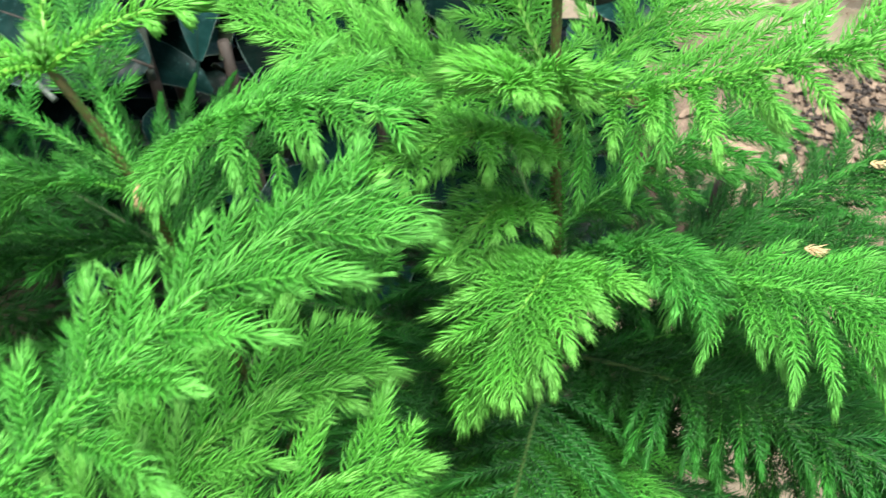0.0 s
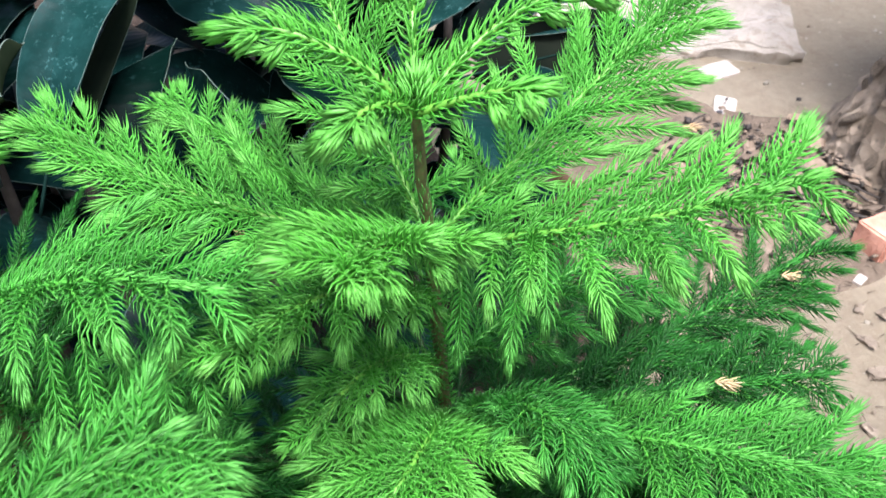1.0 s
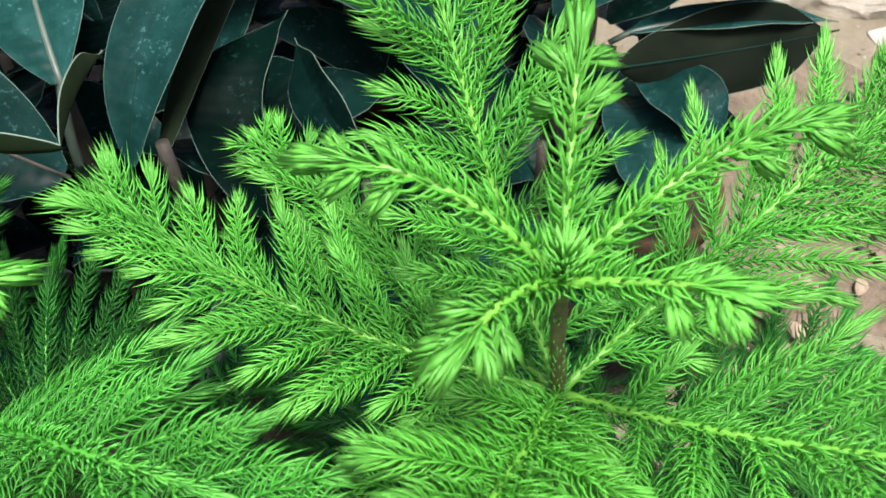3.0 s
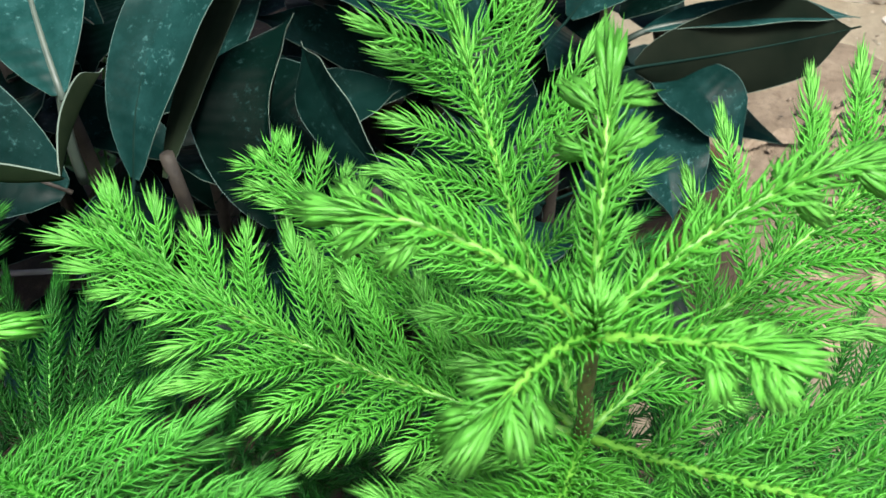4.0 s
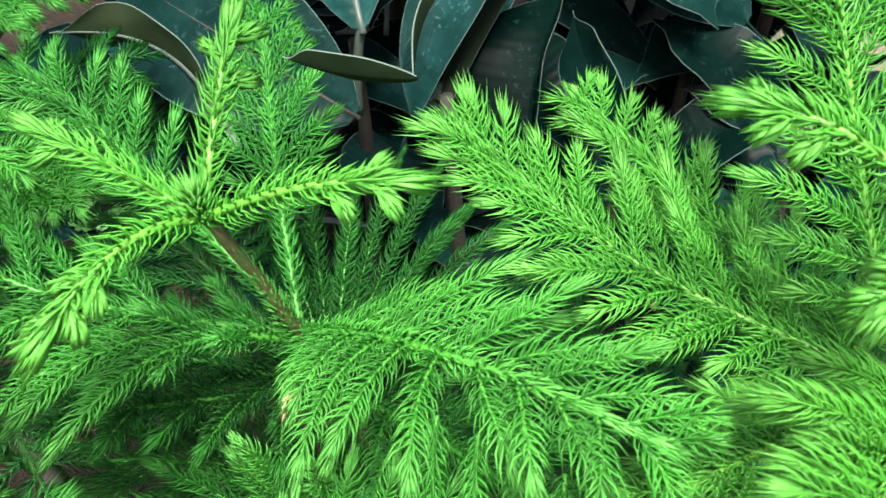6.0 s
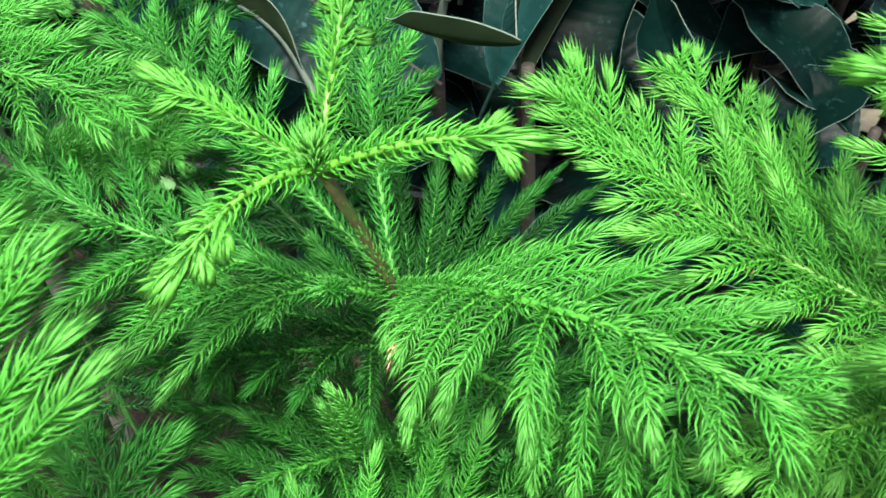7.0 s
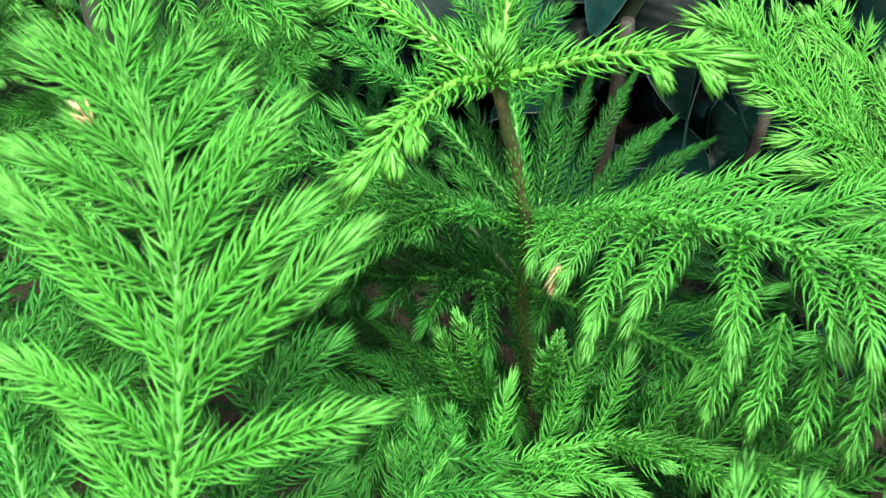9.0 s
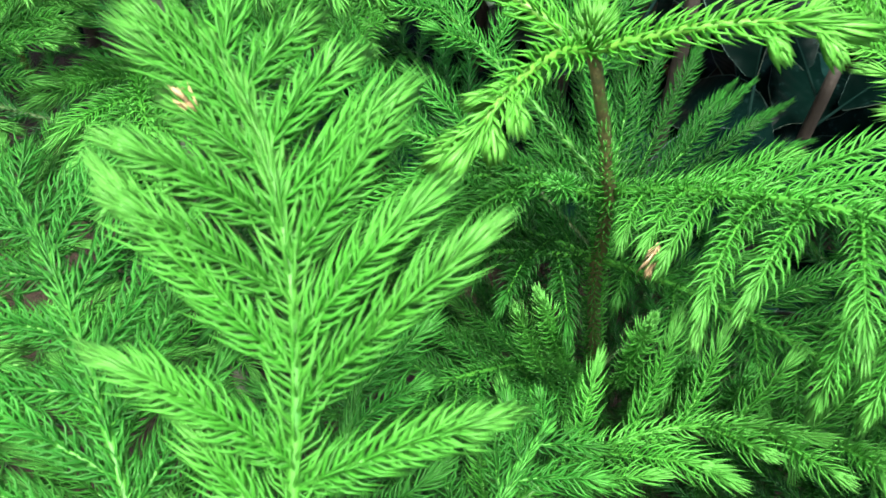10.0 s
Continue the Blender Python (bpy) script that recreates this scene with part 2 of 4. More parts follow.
class Soup:
    """Collects tubes and needles into one mesh."""

    def __init__(self):
        self.v, self.f, self.s, self.a, self.e, self.n = [], [], [], [], [], 0

    def tube(self, pts, radii, sides, slot, along=0.0, jitter=0.0, rng=None, closed=True):
        pts = np.asarray(pts, float)
        tang = np.gradient(pts, axis=0)
        tang /= np.linalg.norm(tang, axis=1)[:, None] + 1e-12
        ref = np.array((0.3, 0.2, 1.0)) if abs(tang[0][2]) < 0.8 else np.array((1.0, 0.1, 0.0))
        ang = np.arange(sides) * 2 * np.pi / sides
        start = self.n
        for p, t, r in zip(pts, tang, radii):
            s = np.cross(t, ref)
            s /= np.linalg.norm(s)
            u = np.cross(s, t)
            rr = r * (1 + (rng.uniform(-jitter, jitter, sides) if jitter else 0 * ang))
            self.v.extend(p + rr[:, None] * (np.cos(ang)[:, None] * s + np.sin(ang)[:, None] * u))
        self.n += sides * len(pts)
        self.a += [along] * (sides * len(pts))
        self.e += [0.0] * (sides * len(pts))
        for i in range(len(pts) - 1):
            for j in range(sides):
                a, b = start + i * sides + j, start + i * sides + (j + 1) % sides
                self.f.append((a, b, b + sides, a + sides))
                self.s.append(slot)
        if closed:
            self.f.append(tuple(start + sides * (len(pts) - 1) + j for j in range(sides)))
            self.s.append(slot)
            self.f.append(tuple(start + j for j in reversed(range(sides))))
            self.s.append(slot)

    def spikes(self, base, out, axis, length, thick, along, slot, curl=0.3):
        """Plain three-sided needles, for the shaded lower tiers."""
        base, out, axis = (np.asarray(x, float) for x in (base, out, axis))
        length, along = np.asarray(length, float)[:, None], np.asarray(along, float)
        side = np.cross(out, axis)
        side /= np.linalg.norm(side, axis=1)[:, None] + 1e-9
        up = np.cross(side, out)
        rows = [base + thick * (math.cos(an) * side + math.sin(an) * up) for an in (0.5, 2.6, 4.7)]
        rows.append(base + out * length * 0.95 + axis * length * curl)
        self.v.extend(np.stack(rows, 1).reshape(-1, 3))
        for i in range(len(base)):
            o = self.n + 4 * i
            self.f += [(o, o + 1, o + 3), (o + 1, o + 2, o + 3), (o + 2, o, o + 3)]
            self.s += [slot] * 3
        self.n += 4 * len(base)
        self.a += list(np.repeat(along, 4))
        self.e += [0.0, 0.0, 0.0, 1.0] * len(base)

    def needles(self, base, out, axis, length, thick, along, slot, curl=0.3):
        """Awl-shaped needles: base points, outward directions, the twig's direction there, lengths."""
        base, out, axis = (np.asarray(x, float) for x in (base, out, axis))
        length, along = np.asarray(length, float)[:, None], np.asarray(along, float)
        side = np.cross(out, axis)
        side /= np.linalg.norm(side, axis=1)[:, None] + 1e-9
        up = np.cross(side, out)
        mid = base + out * length * 0.52 + axis * length * curl * 0.24
        tip = base + out * length * 0.84 + axis * length * curl
        rows = []
        for p, r in ((base, 0.9), (mid, 1.0)):
            rows += [p + thick * r * (math.cos(an) * 0.9 * side + math.sin(an) * up) for an in (0.5, 2.6, 4.7)]
        rows.append(tip)
        n = len(base)
        self.v.extend(np.stack(rows, 1).reshape(-1, 3))
        for i in range(n):
            o = self.n + 7 * i
            for j in range(3):
                k = (j + 1) % 3
                self.f += [(o + j, o + k, o + 3 + k, o + 3 + j), (o + 3 + j, o + 3 + k, o + 6)]
            self.s += [slot] * 6
        self.n += 7 * n
        self.a += list(np.repeat(along, 7))
        self.e += [0.0, 0.0, 0.0, 0.6, 0.6, 0.6, 1.0] * n

    def clothe(self, pts, rng, rows_per_m, around, length, thick, slot, forward=0.75, curl=0.25, along0=0.0, along1=1.0, skip=0.0, taper=0.55, bare=0.0, plain=False):
        """Needles all round a twig that runs through pts."""
        pts = np.asarray(pts, float)
        seg = np.linalg.norm(np.diff(pts, axis=0), axis=1)
        dist = np.concatenate([[0], np.cumsum(seg)])
        total = dist[-1]
        n = max(4, int(total * rows_per_m * around))
        s = (np.arange(n) + rng.uniform(-0.15, 0.15, n)) / n
        s = np.clip(skip + (1 - skip) * s, 0, 1)
        q = np.stack([np.interp(s * total, dist, pts[:, k]) for k in range(3)], 1)
        e = 0.004
        q2 = np.stack([np.interp(np.minimum(s * total + e, total), dist, pts[:, k]) for k in range(3)], 1)
        q1 = np.stack([np.interp(np.maximum(s * total - e, 0), dist, pts[:, k]) for k in range(3)], 1)
        t = q2 - q1
        t /= np.linalg.norm(t, axis=1)[:, None] + 1e-9
        ref = np.where(np.abs(t[:, 2:3]) < 0.85, [[0, 0, 1.0]], [[1.0, 0, 0]])
        a = np.cross(t, ref)
        a /= np.linalg.norm(a, axis=1)[:, None]
        b = np.cross(a, t)
        phi = np.arange(n) * 2.39996 + rng.uniform(-0.12, 0.12, n)
        fw = forward * (1 + rng.uniform(-0.12, 0.12, n)) + 3.2 * np.clip((s - 0.7) / 0.3, 0, 1)
        d = np.cos(phi)[:, None] * a + np.sin(phi)[:, None] * b + fw[:, None] * t + rng.normal(0, 0.09, (n, 3))
        d /= np.linalg.norm(d, axis=1)[:, None]
        ln = length * (1 + rng.uniform(-0.25, 0.2, n)) * np.interp(s, [0, 0.12, 0.75, 1], [0.7, 1, 1, taper])
        keep = rng.uniform(0, 1, n) >= bare
        (self.spikes if plain else self.needles)(q[keep], d[keep], t[keep], ln[keep], thick, (along0 + (along1 - along0) * s)[keep], slot, curl)

    def cone(self, base, way, rng, n, length, thick, slot=0):
        """A closed bud: broad young needles that lean together round its axis."""
        t = np.asarray(way, float) / np.linalg.norm(way)
        a = np.cross(t, (0.31, 0.22, 0.93))
        a /= np.linalg.norm(a)
        b = np.cross(a, t)
        phi = np.arange(n) * 2.39996
        lean = np.linspace(0.42, 0.08, n)
        d = np.cos(phi)[:, None] * a + np.sin(phi)[:, None] * b
        q = base + np.linspace(0, 0.35, n)[:, None] * length * t + 0.0006 * d
        d = lean[:, None] * d + t + rng.normal(0, 0.04, (n, 3))
        d /= np.linalg.norm(d, axis=1)[:, None]
        ln = length * (1 - 0.3 * np.linspace(0, 1, n)) * rng.uniform(0.85, 1.1, n)
        self.needles(q, d, np.tile(t, (n, 1)), ln, thick, np.linspace(0.85, 1.0, n), slot, 0.22)

    def mesh(self, name, mats):
        return mesh_of(name, self.v, self.f, mats, self.s, {"along": self.a, "end": self.e})


# ---- sprays: twigs clothed with needles, made once for each size and bend ----
LENGTHS = (0.028, 0.042, 0.058, 0.075, 0.095)
BENDS = (0.05, 0.5, 1.0)
SPRAYS = {}


def spray_mesh(li, bi, seed, mat):
    key = (li, bi, seed, mat.name)
    if key in SPRAYS:
        return SPRAYS[key]
    rng = np.random.default_rng(li * 100 + bi * 10 + seed + 1)
    L, bend = LENGTHS[li], BENDS[bi]
    pts, p, steps = [np.zeros(3)], np.zeros(3), 8
    sway = rng.uniform(-0.25, 0.25)
    for i in range(steps):
        u = (i + 0.5) / steps
        el = 0.12 - bend * u * (0.75 + 0.5 * u)
        yaw = sway * u
        p = p + L / steps * np.array((math.cos(el) * math.cos(yaw), math.cos(el) * math.sin(yaw), math.sin(el)))
        pts.append(p)
    s = Soup()
    s.tube(pts, np.interp(np.linspace(0, 1, steps + 1), [0, 1], [0.0009, 0.0005]), 5, 1)
    if mat is DEEP:
        s.clothe(pts, rng, 270, 4.6, 0.0122, 0.001, 0, forward=0.6, curl=0.55, taper=0.7, plain=True)
    else:
        rows, thick, forward = (430, 0.00072, 0.6) if mat in (YOUNG, SOFT) else (350, 0.0006, 0.48)
        s.clothe(pts, rng, rows, 5.0, 0.0138 if mat in (YOUNG, SOFT) else 0.0132, thick, 0, forward=forward, curl=0.66, taper=0.6)
        if mat is not DRY:
            s.cone(pts[-2], pts[-1] - pts[-2], rng, *((14, 0.0115, 0.0015) if mat in (YOUNG, SOFT) else (10, 0.0095, 0.0011)))
    SPRAYS[key] = s.mesh("branchlet", [mat, TWIG])
    return SPRAYS[key]


def bezier(a, b, c, n):
    t = np.linspace(0, 1, n)[:, None]
    a, b, c = (np.asarray(x, float) for x in (a, b, c))
    return (1 - t) ** 2 * a + 2 * t * (1 - t) * b + t * t * c


def basis(x, up):
    """A turn whose x runs along x and whose z is as near to up as can be."""
    x = Vector(x).normalized()
    y = Vector(up).cross(x).normalized()
    z = x.cross(y)
    return Matrix((x, y, z)).transposed().to_4x4()


class Sapling:
    """An araucaria sapling: an Empty at its foot, with trunk, branches and their branchlets."""

    def __init__(self, foot, label, seed):
        self.foot = np.array(foot, float)
        self.ob = new("pine_sapling")
        self.ob.location = foot
        tagged(self.ob, label, "pine sapling", "pine saplings")
        self.rng = np.random.default_rng(seed)

    def trunk(self, pts, r0=0.0066, r1=0.0024):
        pts = np.asarray(pts, float) - self.foot
        t = np.linspace(0, len(pts) - 1, 26)
        fine = np.stack([np.interp(t, range(len(pts)), pts[:, k]) for k in range(3)], 1)
        fine[1:-1] += self.rng.normal(0, 0.0007, (24, 3))
        s = Soup()
        s.tube(fine, np.linspace(r0, r1, 26), 9, 1, jitter=0.12, rng=self.rng)
        top = fine[-21:]
        s.clothe(top, self.rng, 400, 5.0, 0.0135, 0.00075, 0, forward=0.3, curl=0.5, along0=0.25, along1=0.7)
        child("trunk", s.mesh("trunk", [NEEDLE, BARKLET]), self.ob, Matrix(), "slender brown trunk with short needles")

    def bud(self, p):
        p = np.asarray(p, float) - self.foot
        s = Soup()
        pts = p + np.outer(np.linspace(0, 1, 5), (0.0, -0.002, 0.018))
        s.tube(pts, np.linspace(0.0035, 0.0015, 5), 7, 1)
        s.clothe(pts, self.rng, 1500, 4, 0.016, 0.0009, 0, forward=1.0, curl=0.4, along0=0.45)
        child("bud", s.mesh("bud", [YOUNG, TWIG]), self.ob, Matrix(), "tuft of fresh upright needles")

    def branch(self, a, tip, mid=None, lat=0.085, mat=NEEDLE, hang=(1, 1), start=0.07, gap=0.02, spread=(62, 38), up=(0, 0, 1), axis_len=0.012, rise=0.06, dry=(), lat2=None):
        """A branch from a to tip, with a comb of branchlets on both of its sides. hang: how far the branchlets
        of the left and of the right side bend down (0 to 2); lat, lat2: how long they are on the left, on the right."""
        rng = self.rng
        a, tip = np.asarray(a, float), np.asarray(tip, float)
        m = (a + tip) / 2 + np.array((0, 0, 0.02)) if mid is None else 2 * np.asarray(mid, float) - (a + tip) / 2
        tip = tip - 0.008 * (tip - a) / np.linalg.norm(tip - a)
        pts = bezier(a, m, tip, 22) - a
        length = np.linalg.norm(np.diff(pts, axis=0), axis=1).sum()
        s = Soup()
        s.tube(pts, np.linspace(0.0026, 0.0011, 22), 6, 1)
        s.clothe(pts, rng, 320, 4.6, axis_len, 0.00075, 0, forward=0.4, curl=0.65, along0=0.1, along1=1.0, skip=0.04, plain=mat is DEEP)
        if mat is not DEEP:
            s.cone(pts[-2], pts[-1] - pts[-2], rng, 12, 0.014, 0.0013)
        ob = child("branch", s.mesh("branch", [mat, SHADED_TWIG if mat is DEEP else PALE_TWIG if mat in (YOUNG, LIGHT) else TWIG]), self.ob, Matrix.Translation(a - self.foot))
        n = int(length * (1 - start) / gap)
        up = Vector(up)
        for i in range(n):
            for side in (1, -1):
                u = start + (1 - start) * (i + 0.5 + 0.25 * side) / n + rng.uniform(-0.012, 0.012)
                if u > 0.985:
                    continue
                k = min(int(u * 21), 20)
                t = Vector(pts[k + 1] - pts[k]).normalized()
                at = Vector(pts[k] + (pts[k + 1] - pts[k]) * (u * 21 - k))
                left = up.cross(t).normalized()
                nrm = t.cross(left)
                ang = radians(spread[0] + (spread[1] - spread[0]) * u + rng.uniform(-12, 12))
                d = math.cos(ang) * t + math.sin(ang) * side * left + (rise + rng.uniform(-0.14, 0.14)) * nrm
                want = (lat if side > 0 else lat2 or lat) * min(1, 0.42 + 2.2 * (u - start)) * (1 - 0.92 * max(0, u - 0.3) ** 1.05) * rng.uniform(0.78, 1.14)
                want = min(want, (1 - u) * length * 1.05 + 0.012)
                li = min(range(5), key=lambda q: abs(LENGTHS[q] - want))
                h = hang[0] if side > 0 else hang[1]
                bi = int(np.clip(round(h + rng.uniform(-0.45, 0.45)), 0, 2))
                seed = int(rng.integers(3))
                use = DRY if (i, side) in dry else mat
                sc = want / LENGTHS[li]
                roll = Matrix.Rotation(rng.uniform(-0.3, 0.3), 4, 'X')
                child("branchlet", spray_mesh(li, bi, seed, use), ob, Matrix.Translation(at) @ basis(d, Vector((0, 0, 1)) * 0.7 + nrm * 0.3) @ roll @ Matrix.Diagonal((sc, 1, 1, 1)))
        return ob

    def twig(self, a, tip, sag=0.012, mat=NEEDLE, needle=0.0132):
        """A single branchlet from a to tip that arches by sag between them."""
        a, tip = np.asarray(a, float), np.asarray(tip, float)
        tip = tip - 0.006 * (tip - a) / np.linalg.norm(tip - a)
        pts = bezier(a, (a + tip) / 2 + np.array((0, 0, 2 * sag)), tip, 12) - a
        s = Soup()
        s.tube(pts, np.linspace(0.0012, 0.0006, 12), 5, 1)
        s.clothe(pts, self.rng, 350, 5.0, needle, 0.0006, 0, forward=0.48, curl=0.66, taper=0.6)
        s.cone(pts[-2], pts[-1] - pts[-2], self.rng, 10, 0.0095, 0.0011)
        return child("branchlet", s.mesh("branchlet", [mat, TWIG]), self.ob, Matrix.Translation(a - self.foot))

    def dry_tip(self, p, way, size):
        """A withered brown end of a branchlet."""
        w = np.asarray(way, float) / np.linalg.norm(way)
        s = Soup()
        pts = [w * size * k for k in (-0.5, 0.2, 0.9)]
        s.tube(pts, (0.0009, 0.0009, 0.0006), 5, 0)
        s.clothe(pts, self.rng, 900, 2.2, size, 0.0007, 0, forward=1.0, curl=0.4)
        child("dry_tip", s.mesh("dry_tip", [DRY]), self.ob, Matrix.Translation(np.asarray(p, float) - self.foot), "withered brown tip")

    def whorl(self, node, n, length, turn, lift=0.35, lat=0.11, mat=None, gap=0.024):
        """A lower tier of n branches round the trunk at node."""
        for i in range(n):
            an = radians(turn) + 2 * math.pi * i / n + self.rng.uniform(-0.2, 0.2)
            ln = length * self.rng.uniform(0.85, 1.15)
            d = np.array((math.cos(an), math.sin(an), 0.0))
            z = lift * self.rng.uniform(0.7, 1.2)
            a = np.asarray(node, float)
            self.branch(a, a + ln * d + (0, 0, ln * z), a + 0.5 * ln * d + (0, 0, ln * z * 0.62), lat=lat, mat=mat or DEEP, gap=gap)

    def arm(self, a, tip, mid=None, stubs=4, axis_len=0.0145):
        """A young branch of the topmost whorl: long soft needles, a few stubs of branchlets near its end."""
        rng = self.rng
        a, tip = np.asarray(a, float), np.asarray(tip, float)
        m = (a + tip) / 2 + np.array((0, 0, 0.006)) if mid is None else 2 * np.asarray(mid, float) - (a + tip) / 2
        pts = bezier(a, m, tip, 16) - a
        s = Soup()
        s.tube(pts, np.linspace(0.0026, 0.0011, 16), 6, 1)
        s.clothe(pts[:-1], rng, 290, 4.8, axis_len, 0.00095, 0, forward=0.3, curl=0.7, along0=0.05, along1=0.9, taper=1.0)
        # broad pale blades that close over the growing tip, and over a few side buds
        s.cone(pts[-3], pts[-1] - pts[-3], rng, 18, 0.019, 0.0023)
        for i in range(stubs):
            u = (0.6, 0.74, 0.84, 0.66, 0.9)[i]
            k = int(u * 15)
            t = pts[k + 1] - pts[k]
            t /= np.linalg.norm(t)
            left = np.cross((0, 0, 1.0), t)
            d = 0.75 * t + (0.8 if i % 2 else -0.8) * left / np.linalg.norm(left) + np.array((0, 0, rng.uniform(-0.6, 0.1)))
            d /= np.linalg.norm(d)
            s.clothe([pts[k], pts[k] + 0.006 * d, pts[k] + 0.012 * d], rng, 500, 2.4, 0.009, 0.001, 0, forward=0.9, curl=0.6, along0=0.6, along1=1.0, taper=1.0)
            s.cone(pts[k] + 0.005 * d, d + np.array((0, 0, -0.25)), rng, 9, 0.0165, 0.0023)
        return child("branch", s.mesh("branch", [YOUNG, PALE_TWIG]), self.ob, Matrix.Translation(a - self.foot), "young light green branch with a tuft of pale needles")


# ---- ground ----
def axis_steps(near, far, n):
    t = np.linspace(-1, 1, n)
    return np.sign(t) * (near * np.abs(t) + (far - near) * np.abs(t) ** 9)


gx, gy = axis_steps(3.0, 300.0, 150) + 0.6, axis_steps(3.0, 300.0, 150) + 1.0
gv, gf = [], []
for j, y in enumerate(gy):
    for i, x in enumerate(gx):
        near = math.exp(-((x - 0.6) ** 2 + (y - 1) ** 2) / 16)
        z = 0.03 * noise.noise(Vector((x * 1.3, y * 1.3, 0))) + 0.012 * noise.noise(Vector((x * 6, y * 6, 3)))
        gv.append((x, y, GROUND + z * near - 0.01 * (1 - near)))
for j in range(149):
    for i in range(149):
        o = j * 150 + i
        gf.append((o, o + 1, o + 151, o + 150))
ground = tagged(new("ground", mesh_of("ground", gv, gf, [SOIL])), "bare trodden sandy soil", "ground", kind="structure")

# ---- added bed in which the plants stand: its dark colour stands in for their shade ----
hm = Mat("shaded_soil", 0.95, 0.2)
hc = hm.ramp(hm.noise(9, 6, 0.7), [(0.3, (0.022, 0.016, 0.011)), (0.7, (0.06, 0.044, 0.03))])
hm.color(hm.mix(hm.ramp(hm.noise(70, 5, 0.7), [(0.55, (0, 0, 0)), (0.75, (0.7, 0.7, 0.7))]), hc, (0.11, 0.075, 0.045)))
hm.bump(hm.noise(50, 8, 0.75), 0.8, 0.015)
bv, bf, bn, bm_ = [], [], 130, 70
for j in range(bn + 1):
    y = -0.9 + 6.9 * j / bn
    # the bulge at y 1.3 stands for shade the plants cast there
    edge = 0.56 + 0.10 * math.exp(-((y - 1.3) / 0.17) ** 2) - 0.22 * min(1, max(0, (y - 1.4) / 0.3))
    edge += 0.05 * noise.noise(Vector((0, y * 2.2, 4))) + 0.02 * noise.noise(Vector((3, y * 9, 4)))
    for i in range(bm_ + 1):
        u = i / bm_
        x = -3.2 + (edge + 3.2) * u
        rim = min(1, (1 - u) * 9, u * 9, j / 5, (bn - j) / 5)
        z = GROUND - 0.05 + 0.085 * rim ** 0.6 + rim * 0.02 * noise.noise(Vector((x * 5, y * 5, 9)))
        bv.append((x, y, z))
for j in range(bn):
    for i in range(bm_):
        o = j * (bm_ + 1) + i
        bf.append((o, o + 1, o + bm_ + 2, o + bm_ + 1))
tagged(new("planting_bed", mesh_of("planting_bed", bv, bf, [hm.m])), "low added bed of soil, coloured dark for the shade under the plants", "planting bed", kind="structure")

# ---- main sapling ----
B = Sapling((0.14, 0.68, GROUND - 0.01), "bright green young pine sapling with tiers of feathery branches", 5)
N2, N3, N4 = (0.08, 0.56, 0.635), (0.097, 0.585, 0.44), (0.115, 0.62, 0.22)
B.trunk([B.foot, N4, N3, N2, (0.071, 0.543, 0.72), (0.069, 0.536, 0.742)])
B.bud((0.069, 0.536, 0.742))
P = (0.069, 0.536, 0.740)
B.arm(P, (0.070, 0.612, 0.812))
B.arm(P, (0.180, 0.600, 0.780), mid=(0.122, 0.570, 0.778), stubs=5)
B.arm(P, (0.128, 0.510, 0.770), stubs=5)
B.arm(P, (0.028, 0.474, 0.764), mid=(0.048, 0.505, 0.764), stubs=5)
B.arm(P, (-0.034, 0.552, 0.780), mid=(0.020, 0.545, 0.778), stubs=4)
B.branch(N2, (0.268, 0.472, 0.742), (0.177, 0.503, 0.69), lat=0.085, hang=(0.2, 1.3), mat=LIGHT)
B.branch(N2, (-0.162, 0.630, 0.686), (-0.055, 0.594, 0.645), lat=0.08, lat2=0.075, hang=(0.6, 0.2), mat=LIGHT, gap=0.0165, spread=(58, 34))
B.branch(N2, (-0.118, 0.750, 0.632), (-0.012, 0.660, 0.622), lat=0.065, hang=(0.3, 0.3), mat=LIGHT, gap=0.018, spread=(52, 32))
B.branch(N2, (0.027, 0.404, 0.748), (0.055, 0.475, 0.705), lat=0.065, hang=(0.6, 0.6), mat=YOUNG)
B.branch(N2, (-0.006, 0.705, 0.815), (0.036, 0.636, 0.718), lat=0.085, hang=(0.4, 0.4), mat=LIGHT)
B.branch(N2, (0.268, 0.700, 0.745), (0.185, 0.655, 0.675), lat=0.095, hang=(0.3, 0.7), mat=LIGHT, gap=0.0155, spread=(55, 36))
B.branch(N3, (0.008, 0.392, 0.505), (0.062, 0.440, 0.573), lat=0.08, hang=(0.9, 0.9), gap=0.0115, mat=LIGHT, spread=(66, 34))
B.branch(N3, (0.338, 0.42, 0.554), (0.225, 0.472, 0.540), lat=0.088, lat2=0.112, hang=(0.6, 1.9), gap=0.015, start=0.28)
B.branch(N3, (0.182, 0.436, 0.553), (0.135, 0.490, 0.560), lat=0.055, hang=(0.8, 0.8), gap=0.018, mat=MID, start=0.25)
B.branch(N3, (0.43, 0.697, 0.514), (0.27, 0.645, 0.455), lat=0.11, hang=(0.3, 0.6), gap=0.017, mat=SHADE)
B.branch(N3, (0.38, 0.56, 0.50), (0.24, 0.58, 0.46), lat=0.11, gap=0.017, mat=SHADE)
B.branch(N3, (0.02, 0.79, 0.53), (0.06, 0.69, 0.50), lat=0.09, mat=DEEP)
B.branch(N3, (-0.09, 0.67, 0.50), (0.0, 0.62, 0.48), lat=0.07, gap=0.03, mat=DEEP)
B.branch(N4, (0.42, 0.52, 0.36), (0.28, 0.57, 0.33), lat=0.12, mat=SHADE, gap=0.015)
